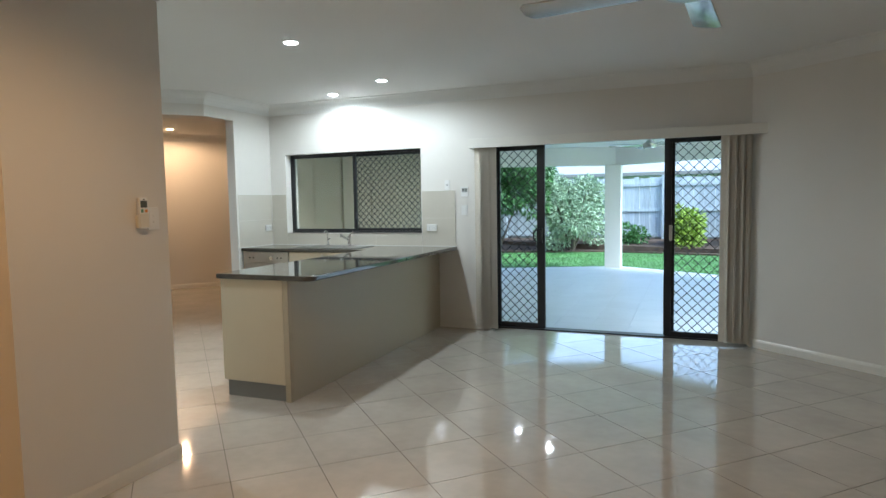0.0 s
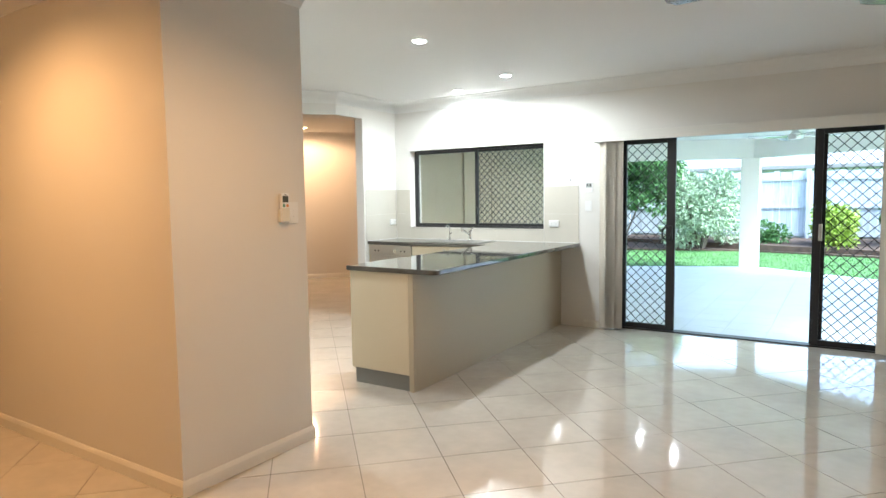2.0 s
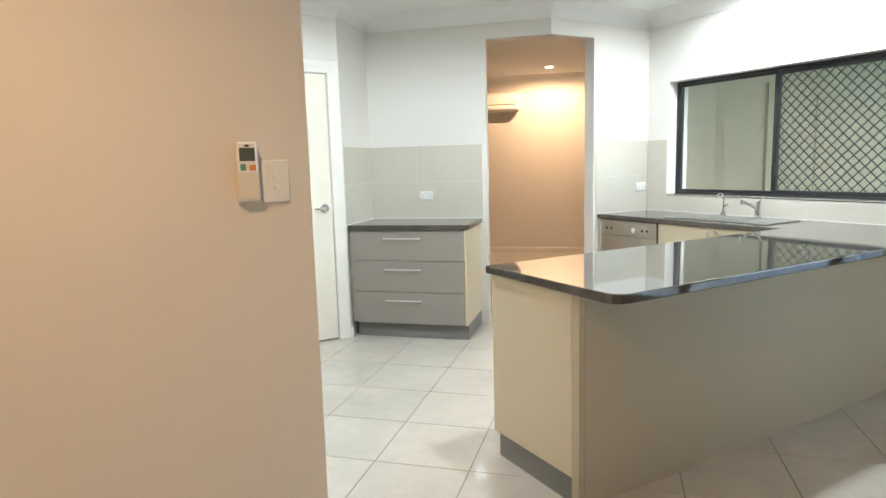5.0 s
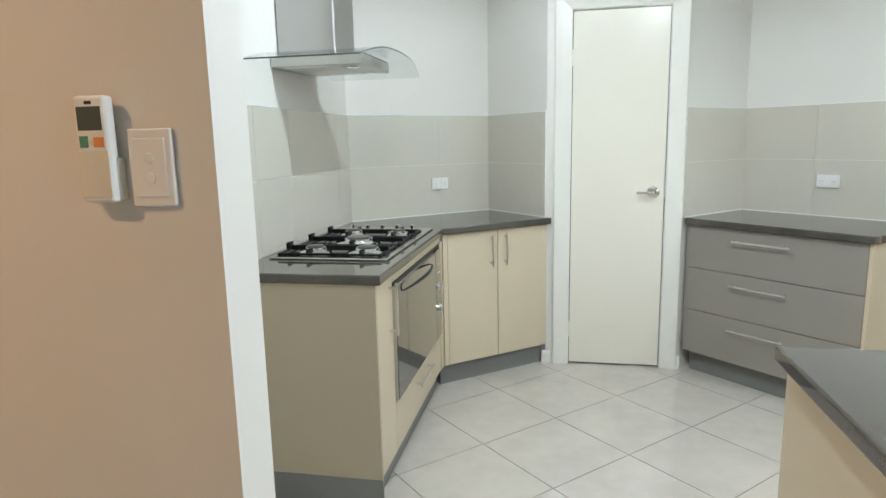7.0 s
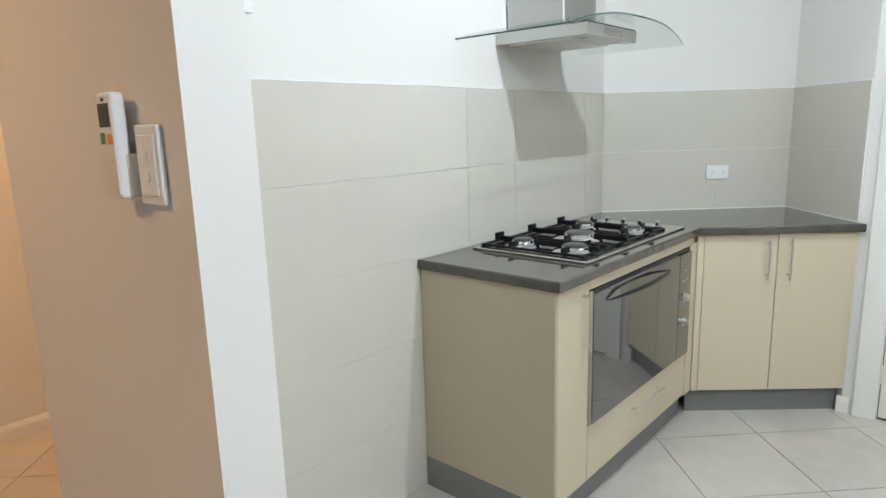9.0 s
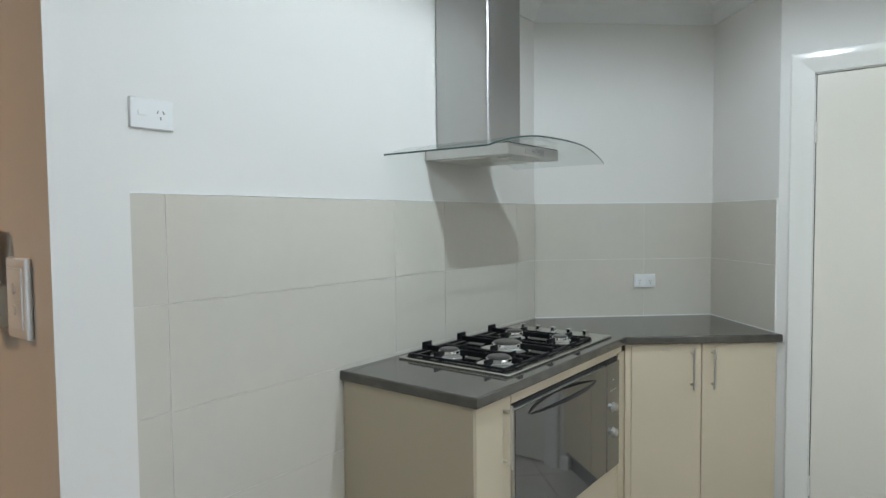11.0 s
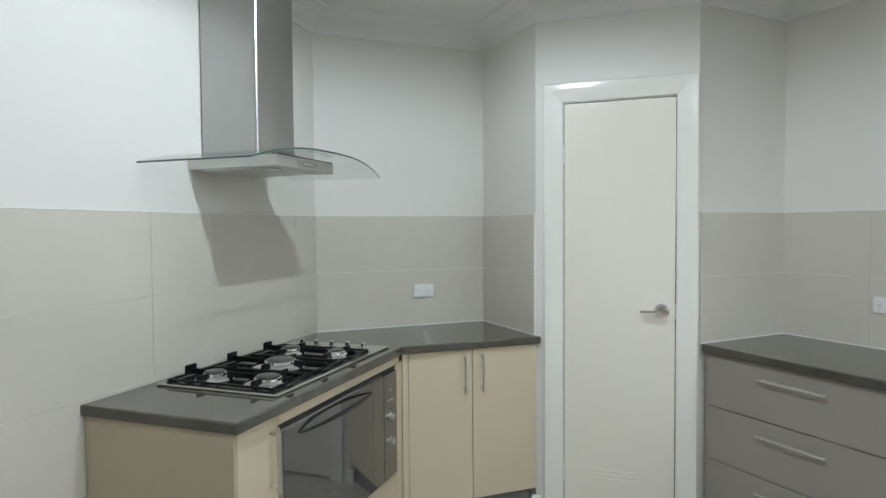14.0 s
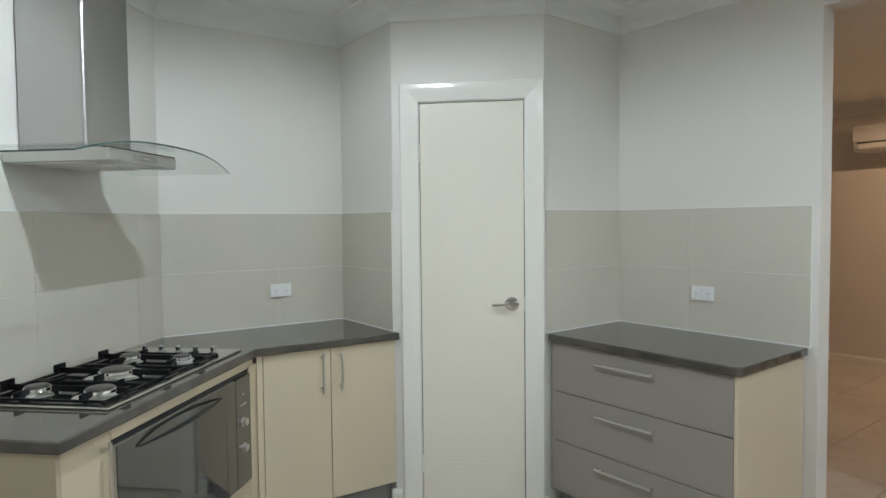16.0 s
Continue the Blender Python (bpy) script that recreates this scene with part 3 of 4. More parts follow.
dw = block("drawer_front", (-2.309, -1.391, -0.143, -0.124, 0.125, 0.330), CREAM, ov, r=0.0015)
bar_handle(dw, (-2.0, -0.124, 0.27), (-1.72, -0.124, 0.27), (0, 0.030, 0))
block("kickboard", (-2.35, -1.176, -0.20, -0.165, 0.0, 0.119), KICK, ov)
block("kickboard", (-1.1715, -1.167, -0.688, -0.121, 0.0, 0.119), KICK, ov)

oven = thing("oven", pose(0, 0, 0), "wide stainless steel oven with a dark glass door", "oven")
block("body", (-2.287, -1.395, -0.62, -0.146, 0.332, 0.821), STEELH, oven)
od = part("door", box(bmesh.new(), -2.147, -1.391, -0.145, -0.113, 0.338, 0.806, 0.003), STEELH, oven, smooth="box")
block("door_glass", (-2.146, -1.394, -0.1135, -0.1095, 0.342, 0.803), OVENGL, od, "dark reflective glass", 0.001)
hb = bmesh.new()
bow = []
for k in range(21):
    f = k / 20
    y, z, w = -0.110 + 0.042 * math.sin(math.pi * f) ** 0.8, 0.768 + 0.010 * math.sin(math.pi * f), 0.002 + 0.006 * math.sin(math.pi * f)
    bow.append([hb.verts.new((-1.489 - 0.535 * f, y + dy, z + dz)) for dy, dz in ((0, -w), (0.008, -w * 0.7), (0.008, w * 0.7), (0, w))])
for p, q in zip(bow, bow[1:]):
    for i in range(4):
        hb.faces.new((p[i], p[(i + 1) % 4], q[(i + 1) % 4], q[i]))
hb.faces.new(bow[0]), hb.faces.new(bow[-1][::-1])
bmesh.ops.recalc_face_normals(hb, faces=hb.faces[:])
part("handle", hb, BLACK, od, "black bowed handle", smooth=True)
cp = block("control_panel", (-2.284, -2.150, -0.145, -0.1095, 0.338, 0.806), OVENGL, oven, "dark reflective glass control strip", 0.002)
for z in (0.501, 0.612):
    part("knob", lathe(bmesh.new(), [(0.021, 0), (0.021, 0.003), (0.017, 0.005), (0.016, 0.017), (0.013, 0.019)], 20, pose(-2.212, -0.1095, z, -90, 0, 0)), SATIN, cp, smooth=True)
block("display", (-2.245, -2.185, -0.110, -0.1085, 0.684, 0.690), SATIN, cp, "pale printed mark")
block("indicator", (-2.222, -2.210, -0.110, -0.1085, 0.728, 0.733), SATIN, cp)
block("trim", (-2.285, -1.391, -0.146, -0.120, 0.8075, 0.820), BLACK, oven)

hob = thing("cooktop", pose(-1.86, -0.398, TOP), "stainless steel five burner gas cooktop", "cooktop")
part("tray", box(bmesh.new(), -0.435, 0.440, -0.248, 0.248, 0.0005, 0.009, 0.004), STEELR, hob, smooth="box")
part("well", box(bmesh.new(), -0.285, 0.422, -0.225, 0.222, 0.009, 0.011, 0.001), ENAMEL, hob, "black enamel pan", smooth="box")


def burner(x, y, r):
    b = part("burner", lathe(bmesh.new(), [(r * 1.70, 0.011), (r * 1.66, 0.014), (r * 1.40, 0.020), (r * 1.12, 0.023), (r * 1.00, 0.024), (r * 0.96, 0.031), (r * 0.88, 0.033)], 32, pose(x, y, 0)), CHROME, hob, smooth=True)
    part("cap", lathe(bmesh.new(), [(r * 0.84, 0.033), (r * 0.86, 0.036), (r * 0.76, 0.039), (r * 0.3, 0.0395)], 32, pose(x, y, 0)), CAPS, b, "dull enamel burner cap", smooth=True)


for bx, by, r in ((0.318, 0.130, 0.050), (0.318, -0.095, 0.043), (0.068, 0.010, 0.064), (-0.165, 0.130, 0.036), (-0.165, -0.095, 0.042)):
    burner(bx, by, r)
for gx0, gx1 in ((0.196, 0.416), (-0.046, 0.192), (-0.280, -0.050)):
    bm = bmesh.new()
    for y in (-0.212, 0.212):
        box(bm, gx0, gx1, y - 0.005, y + 0.005, 0.014, 0.022, 0.002)
    for x in (gx0 + 0.006, gx1 - 0.006):
        box(bm, x - 0.005, x + 0.005, -0.212, 0.212, 0.014, 0.022, 0.002)
    xm = (gx0 + gx1) / 2
    two = gx0 != -0.046
    for cy, gap in (((0.130, 0.050), (-0.095, 0.045)) if two else ((0.010, 0.066),)):
        for x0, x1 in ((gx0 + 0.004, xm - gap), (xm + gap, gx1 - 0.004)):
            box(bm, x0, x1, cy - 0.004, cy + 0.004, 0.016, 0.037, 0.002)
    for y0, y1 in (((-0.218, -0.140), (-0.050, 0.080), (0.180, 0.218)) if two else ((-0.218, -0.056), (0.076, 0.218))):
        box(bm, xm - 0.004, xm + 0.004, y0, y1, 0.016, 0.037, 0.002)
    box(bm, xm - 0.026, xm + 0.026, -0.220, -0.209, 0.020, 0.050, 0.002)
    box(bm, xm - 0.012, xm + 0.012, 0.209, 0.219, 0.020, 0.037, 0.002)
    for x in (gx0 + 0.006, gx1 - 0.006):
        for y in (-0.212, 0.212):
            box(bm, x - 0.008, x + 0.008, y - 0.008, y + 0.008, 0.011, 0.020, 0.002)
    part("trivet", bm, IRON, hob, "black cast iron trivet", smooth=True)
for i in range(5):
    part("knob", lathe(bmesh.new(), [(0.018, 0.009), (0.018, 0.013), (0.013, 0.015), (0.012, 0.032), (0.009, 0.034)], 18, pose(-0.360, -0.165 + i * 0.080, 0)), CHROME, hob, smooth=True)

# range hood
hood = thing("range_hood", pose(-1.88, -0.70, 1.675), "stainless steel chimney range hood with curved glass", "range hood")
part("chimney", prism(bmesh.new(), [(-0.108, 0.002), (0.149, 0.002), (0.149, 0.267), (-0.108, 0.267)], 0.05, CEIL - 1.675, 0.0, 0.012), STEEL, hood, smooth=True)
bd = part("canopy", box(bmesh.new(), -0.183, 0.222, 0.004, 0.405, 0.002, 0.046, 0.003), STEELH, hood, smooth="box")
for x0 in (-0.150, 0.024):
    f = block("filter", (x0, x0 + 0.165, 0.045, 0.285, -0.001, 0.002), SATIN, bd, "fine aluminium mesh filter")
    for k in range(9):
        block("rib", (x0 + 0.006, x0 + 0.159, 0.056 + k * 0.026, 0.060 + k * 0.026, -0.0025, -0.001), SATIN, f)
block("control_strip", (-0.055, 0.095, 0.4045, 0.4060, 0.012, 0.036), STEEL, bd)
block("slide_switch", (-0.010, 0.050, 0.4060, 0.4085, 0.021, 0.027), CHROME, bd, "slim chrome slide switch", 0.001)
# added black strip, paints the shade in the gap below the visor
block("dark_gap_strip", (-0.180, 0.219, 0.380, 0.402, 0.046, 0.050), BLACK, bd, "black strip painting the dark gap under the glass")
for x, y in ((0.15, 0.34), (-0.11, 0.34)):
    part("lamp", lathe(bmesh.new(), [(0.024, -0.004), (0.028, -0.002), (0.028, 0.002)], 20, pose(x, y, 0)), CHROME, bd, smooth=True)
gp = bmesh.new()
NX, NY = 22, 6
grid = {}
for k, dz in enumerate((0.0, 0.006)):
    for i in range(NX + 1):
        for j in range(NY + 1):
            u, v = i / NX * 2 - 1, j / NY
            x = 0.478 * u
            y = 0.008 + v * (0.475 + 0.03 * (1 - u * u))
            z = 0.046 - 0.004 + 0.030 * (1 - abs(u) ** 2.2) * 1.0 - 0.062 * max(0, abs(u) - 0.30) ** 2 + dz
            grid[k, i, j] = gp.verts.new((x, y, z - 0.008))
for i in range(NX):
    for j in range(NY):
        gp.faces.new((grid[1, i, j], grid[1, i + 1, j], grid[1, i + 1, j + 1], grid[1, i, j + 1]))
        gp.faces.new((grid[0, i, j + 1], grid[0, i + 1, j + 1], grid[0, i + 1, j], grid[0, i, j]))
for i in range(NX):
    for j in (0, NY):
        gp.faces.new((grid[0, i, j], grid[0, i + 1, j], grid[1, i + 1, j], grid[1, i, j])).material_index = 1 if j else 0
for j in range(NY):
    for i in (0, NX):
        gp.faces.new((grid[0, i, j], grid[1, i, j], grid[1, i, j + 1], grid[0, i, j + 1])).material_index = 1 if i else 0
bmesh.ops.recalc_face_normals(gp, faces=gp.faces[:])
part("glass_visor", gp, THINGL, hood, "curved clear glass visor", smooth=True).data.materials.append(GREENGL)

# angled corner cabinet, local x along the wall, local y out into the room
ang = math.atan2(dA.y, dA.x)
cc = thing("corner_cabinet", Matrix.Translation((c_in[0], c_in[1], 0)) @ Matrix.Rotation(math.atan2(c_end[1] - c_in[1], c_end[0] - c_in[0]), 4, "Z"),
           "cream laminate two door corner cabinet", "cabinet")
CL = math.dist(c_in, c_end)
block("carcass", (0.03, CL - 0.02, 0.075, 0.42, 0.12, LOW), CREAM, cc)
block("filler", (0.005, 0.032, 0.024, 0.05, 0.125, LOW - 0.004), CREAM, cc)
DW = (CL - 0.075) / 2
for k in range(2):
    x0 = 0.035 + k * (DW + 0.004)
    dd = block("door", (x0, x0 + DW, 0.026, 0.046, 0.125, LOW - 0.004), CREAM, cc, r=0.0015)
    hx = x0 + DW - 0.045 if k == 0 else x0 + 0.045
    bar_handle(dd, (hx, 0.026, 0.655), (hx, 0.026, 0.84), (0, -0.030, 0))
block("filler", (CL - 0.036, CL - 0.012, 0.028, 0.046, 0.125, LOW - 0.004), CREAM, cc)
block("kickboard", (0.0, CL - 0.02, 0.075, 0.092, 0.0, 0.119), KICK, cc)

# drawer unit: local x along the angled wall, local y towards the wall
dW = (Vector(CORNER) - Vector(EW)).normalized()
dr = thing("drawer_cabinet", Matrix.Translation((-2.828, 1.186, 0)) @ Matrix.Rotation(math.atan2(dW.y, dW.x), 4, "Z"), "taupe laminate three drawer kitchen cabinet", "cabinet")
DL = 0.975
block("carcass", (0.035, DL - 0.038, 0.065, 0.58, 0.12, LOW), CREAM, dr)
block("end_panel", (DL - 0.036, DL - 0.02, 0.022, 0.594, 0.12, LOW), CREAM, dr, "cream end panel", 0.001)
block("filler", (0.01, 0.033, 0.03, 0.05, 0.12, LOW), TAUPE, dr)
for z0, z1 in ((0.122, 0.371), (0.375, 0.617), (0.621, LOW - 0.005)):
    f = block("drawer_front", (0.035, DL - 0.038, 0.023, 0.043, z0, z1), TAUPE, dr, r=0.0015)
    bar_handle(f, (0.30, 0.023, z1 - 0.062), (0.60, 0.023, z1 - 0.062), (0, -0.028, 0))
block("kickboard", (0.04, DL - 0.024, 0.068, 0.085, 0.0, 0.119), KICK, dr)
block("kickboard", (DL - 0.040, DL - 0.024, 0.086, 0.590, 0.0, 0.119), KICK, dr)
top2 = part("worktop", prism(bmesh.new(), [(0.0, 0.0), (DL, 0.0), (DL, 0.606), (0.0, 0.606)], LOW, TOP, 0.006, 0.03), STONE)
# the slab's pantry end follows the short return wall
top2.matrix_basis = dr.matrix_basis.copy()
tagged(top2, "dark grey stone worktop on the drawer cabinet", "worktop")

# sink bench and peninsula share one worktop
SB = 3.195
pen = part("worktop", prism(bmesh.new(), [(-2.168, 3.788), (-2.168, SB), (-0.555, SB), (-0.555, 0.985), (0.195, 0.985), (0.222, 0.992), (0.243, 1.010), (0.253, 1.030), (0.255, 1.05), (0.255, 3.788)], LOW, TOP, 0.006, 0.0), STONE)
tagged(pen, "dark polished stone worktop of peninsula and sink bench", "worktop")
pc = thing("peninsula_cabinet", pose(0, 0, 0), "cream laminate peninsula base with grey kickboard", "cabinet")
block("carcass", (-0.52, 0.016, 1.04, 3.78, 0.12, LOW), CREAM, pc)
block("end_panel", (-0.540, -0.004, 1.008, 1.026, 0.119, LOW), CREAM, pc, "cream end panel", 0.001)
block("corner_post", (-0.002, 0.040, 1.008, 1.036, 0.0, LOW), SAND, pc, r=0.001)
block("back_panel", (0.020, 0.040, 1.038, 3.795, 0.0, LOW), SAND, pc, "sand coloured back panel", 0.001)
block("kickboard", (-0.515, -0.004, 1.022, 1.034, 0.0, 0.118), KICK, pc)
for i in range(4):
    y0 = 1.06 + i * 0.53
    block("door", (-0.541, -0.522, y0, y0 + 0.526, 0.125, LOW - 0.004), CREAM, pc, r=0.0015)
block("kickboard", (-0.49, -0.475, 1.036, 3.2, 0.0, 0.118), KICK, pc)
sk = thing("sink_cabinet", pose(0, 0, 0), "cream laminate sink cabinet under the window", "cabinet")
block("carcass", (-1.535, -0.545, SB + 0.045, 3.78, 0.12, LOW), CREAM, sk)
for i in range(2):
    x0 = -1.535 + i * 0.492
    d = block("door", (x0, x0 + 0.489, SB + 0.024, SB + 0.043, 0.125, LOW - 0.004), CREAM, sk, r=0.0015)
    hx = x0 + (0.447 if i == 0 else 0.04)
    bar_handle(d, (hx, SB + 0.024, 0.62), (hx, SB + 0.024, 0.84), (0, -0.03, 0))
block("kickboard", (-2.165, -0.55, SB + 0.07, SB + 0.085, 0.0, 0.118), KICK, sk)
dish = thing("dishwasher", pose(0, 0, 0), "stainless steel dishwasher under the worktop", "dishwasher")
block("body", (-2.145, -1.545, SB + 0.05, 3.76, 0.10, LOW - 0.004), KICK, dish)
block("door", (-2.145, -1.545, SB + 0.018, SB + 0.048, 0.12, 0.735), STEELH, dish, r=0.003)
dp = block("control_panel", (-2.145, -1.545, SB + 0.014, SB + 0.048, 0.738, LOW - 0.006), STEELH, dish, r=0.003)
for x in (-2.065, -2.015, -1.685, -1.635):
    part("button", lathe(bmesh.new(), [(0.010, 0), (0.010, 0.004)], 14, pose(x, SB + 0.014, 0.79, 90, 0, 0)), BLACK, dp, smooth=True)
part("dial", lathe(bmesh.new(), [(0.022, 0), (0.020, 0.014)], 18, pose(-1.765, SB + 0.014, 0.79, 90, 0, 0)), CHROME, dp, smooth=True)
block("filler", (-2.165, -2.148, SB + 0.03, SB + 0.05, 0.12, LOW), CREAM, sk)

sink = thing("sink", pose(-1.12, 3.50, TOP), "stainless steel double bowl sink set in the worktop", "sink")
part("rim", box(bmesh.new(), -0.45, 0.40, -0.20, 0.20, 0.0005, 0.007, 0.003), STEELH, sink, smooth="box")
# flat plates on the rim; darker steel stands in for the bowls' depth
for x0, x1 in ((-0.41, -0.06), (-0.02, 0.20)):
    part("bowl", box(bmesh.new(), x0, x1, -0.165, 0.14, 0.0065, 0.0085, 0.001), STEEL, sink, "flat darker steel plate standing in for the bowl")
tap = thing("mixer_tap", pose(-1.02, 3.665, TOP + 0.007), "chrome single lever mixer tap", "tap")
bm = lathe(bmesh.new(), [(0.028, 0), (0.028, 0.006), (0.022, 0.012), (0.021, 0.10), (0.019, 0.115)], 20)
part("body", bm, CHROME, tap, smooth=True)
bm = rod(bmesh.new(), (0, -0.01, 0.065), (0.0, -0.19, 0.135), 0.011)
rod(bm, (0, -0.185, 0.14), (0, -0.19, 0.105), 0.012)
part("spout", bm, CHROME, tap, smooth=True)
part("lever", rod(bmesh.new(), (0, 0, 0.112), (0.055, -0.01, 0.158), 0.008, 12, 0.005), CHROME, tap, smooth=True)
tap2 = thing("filter_tap", pose(-1.31, 3.672, TOP + 0.007), "slim chrome goose neck filter tap", "tap")
part("base", lathe(bmesh.new(), [(0.020, 0), (0.018, 0.02), (0.009, 0.03), (0.007, 0.06)], 18), CHROME, tap2, smooth=True)
bm = tube(bmesh.new(), [(0, 0, 0.05), (0, 0, 0.09)] + [(0, -0.04 + 0.04 * math.cos(a), 0.13 + 0.04 * math.sin(a)) for a in [math.pi * 0.92 * k / 10 for k in range(11)]], 0.006)
part("neck", bm, CHROME, tap2, smooth=True)
part("tap_lever", rod(bmesh.new(), (0, 0, 0.062), (0.035, 0, 0.085), 0.004), BLACK, tap2, smooth=True)


# ---- small wall fittings; local x along the wall, local -y out of it ----
def fitting(name, m, label, category, w, h, group=""):
    t = thing(name, m, label, category, group)
    part("plate", box(bmesh.new(), -w / 2, w / 2, -0.010, -0.0003, -h / 2, h / 2, 0.003), PLASTIC, t, smooth="box")
    return t


def at_wall(x, y, z, turn):
    return pose(x, y, z, 0, 0, turn)


def outlet(m, label):
    t = fitting("power_outlet", m, label, "power outlet", 0.117, 0.072, "power outlets")
    for x in (-0.030, 0.030):
        s = block("socket", (x - 0.022, x + 0.022, -0.0122, -0.010, -0.026, 0.026), PLASTIC, t, r=0.001)
        for dx, dz, tilt in ((-0.006, 0.004, 30), (0.006, 0.004, -30), (0, -0.010, 0)):
            part("slot", box(bmesh.new(), -0.001, 0.001, -0.0127, -0.0121, -0.0038, 0.0038, m=pose(x + dx, 0, dz - 0.004, 0, tilt, 0)), BLACK, s)
        block("rocker", (x - 0.006, x + 0.006, -0.0145, -0.0122, 0.012, 0.022), PLASTIC, s, r=0.0006)
    return t


turnA, turnW = math.degrees(ang), math.degrees(math.atan2(dW.y, dW.x))
po = Vector(SA) + dA * 0.60 + nA * 0.0105
outlet(at_wall(po.x, po.y, 1.093, turnA), "white double power outlet on the angled splashback")
pw = Vector(EW) + dW * 0.50 + Vector((dW.y, -dW.x)) * 0.0105
outlet(at_wall(pw.x, pw.y, 1.094, turnW), "white double power outlet above the drawer cabinet")
outlet(at_wall(-0.038, 3.789, 1.105, 0), "white double power outlet beside the kitchen window")
outlet(at_wall(-2.169, 3.70, 1.11, 90), "white power outlet beside the sink bench")
fo = thing("fridge_outlet", at_wall(-0.503, -0.70, 1.722, 180), "white single power outlet high in the fridge recess", "power outlet", "power outlets")
part("plate", box(bmesh.new(), -0.060, 0.060, -0.011, -0.0003, -0.040, 0.040, 0.003), PLASTIC, fo, smooth="box")
block("rocker", (-0.040, -0.016, -0.0145, -0.011, -0.006, 0.007), PLASTIC, fo, r=0.001)
for dx, dz, tilt in ((0.014, 0.006, 30), (0.030, 0.006, -30), (0.022, -0.010, 0)):
    part("slot", box(bmesh.new(), -0.0012, 0.0012, -0.0116, -0.0109, -0.0045, 0.0045, m=pose(dx, 0, dz, 0, tilt, 0)), BLACK, fo)

sw = fitting("light_switch", at_wall(0.010, -0.090, 1.328, 90), "white two gang light switch on the cream wall", "light switch", 0.073, 0.117)
block("cover", (-0.027, 0.027, -0.0125, -0.010, -0.044, 0.044), PLASTIC, sw, r=0.001)
for z in (0.014, -0.016):
    part("button", lathe(bmesh.new(), [(0.0085, 0.0), (0.0075, 0.002), (0.004, 0.0028)], 18, pose(0, -0.0125, z, 90, 0, 0)), PLASTIC, sw, smooth=True)
rm = thing("remote_control", at_wall(0.010, -0.168, 1.357, 90), "ivory air conditioner remote in a wall cradle", "remote control")
part("cradle", box(bmesh.new(), -0.0295, 0.0295, -0.020, -0.0003, -0.078, -0.012, 0.004), CREAMPL, rm, "pale plastic cradle", smooth="box")
rb = part("body", box(bmesh.new(), -0.027, 0.027, -0.033, -0.010, -0.080, 0.079, 0.006), PLASTIC, rm, smooth="box")
block("flap", (-0.0265, 0.0265, -0.0345, -0.031, -0.072, -0.002), CREAMPL, rb, "ivory sliding cover", 0.001)
block("screen", (-0.021, 0.020, -0.0335, -0.0328, 0.028, 0.063), LCD, rb, "grey display", 0.0003)
block("button", (-0.020, -0.006, -0.0345, -0.0328, 0.003, 0.020), GREEN, rb, "green button", 0.0005)
block("button", (0.004, 0.021, -0.0345, -0.0328, 0.003, 0.018), ORANGE, rb, "orange button", 0.0005)
block("button", (-0.004, 0.002, -0.0342, -0.0328, 0.006, 0.014), CREAMPL, rb, "", 0.0005)
block("logo_bar", (-0.006, 0.006, -0.0334, -0.0328, 0.066, 0.071), BLACK, rb)

th = fitting("thermostat", at_wall(0.350, 3.80, 1.493, 0), "white wall controller with a grey display", "thermostat", 0.085, 0.105)
block("screen", (-0.032, 0.032, -0.0106, -0.0098, -0.005, 0.040), LCDP, th, "grey display", 0.0003)
for x in (-0.016, 0.016):
    block("digit_bar", (x - 0.006, x + 0.006, -0.011, -0.0105, 0.008, 0.030), BLACK, th)
s2 = fitting("fan_control", at_wall(0.346, 3.80, 1.295, 0), "white wall switch below the controller", "light switch", 0.073, 0.105)
block("button", (-0.022, 0.022, -0.0135, -0.010, -0.012, 0.012), PLASTIC, s2, r=0.001)
s3 = fitting("wall_switch", at_wall(0.149, 3.80, 1.57, 0), "white single switch above the splashback", "light switch", 0.060, 0.105)
part("button", lathe(bmesh.new(), [(0.008, 0), (0.007, 0.003)], 16, pose(0, -0.010, 0, 90, 0, 0)), BLACK, s3, smooth=True)


# ---- ceiling fans ----
def fan(x, y, ztop, z, radius, turn, blades, label):
    t = thing("ceiling_fan", pose(x, y, z), label, "ceiling fan", "ceiling fans")
    part("rod", rod(bmesh.new(), (0, 0, 0.05), (0, 0, ztop - z), 0.012), SILVER, t, smooth=True)
    part("canopy", lathe(bmesh.new(), [(0.02, ztop - z - 0.07), (0.055, ztop - z - 0.02), (0.06, ztop - z)], 24), SILVER, t, smooth=True)
    part("motor", lathe(bmesh.new(), [(0.03, -0.045), (0.085, -0.04), (0.10, -0.01), (0.095, 0.03), (0.05, 0.06), (0.02, 0.09)], 28), SILVER, t, smooth=True)
    for k in range(blades):
        bm = prism(bmesh.new(), [(0.09, -0.035), (0.2, -0.055), (radius - 0.03, -0.065), (radius, -0.03), (radius, 0.04), (radius - 0.02, 0.06), (0.2, 0.05), (0.09, 0.03)], -0.004, 0.004, 0.002)
        part("blade", bm, BLADE, t, smooth=True, m=pose(0, 0, 0, 0, 0, turn + 360 / blades * k) @ pose(0, 0, 0, 11, 0, 0))
    return t


fan(2.62, -0.03, CEIL, 2.165, 0.65, 84, 4, "brushed metal four blade ceiling fan over the dining area")
fan(2.04, 7.2, 2.45, 2.17, 0.60, 20, 4, "brushed metal ceiling fan under the patio roof")

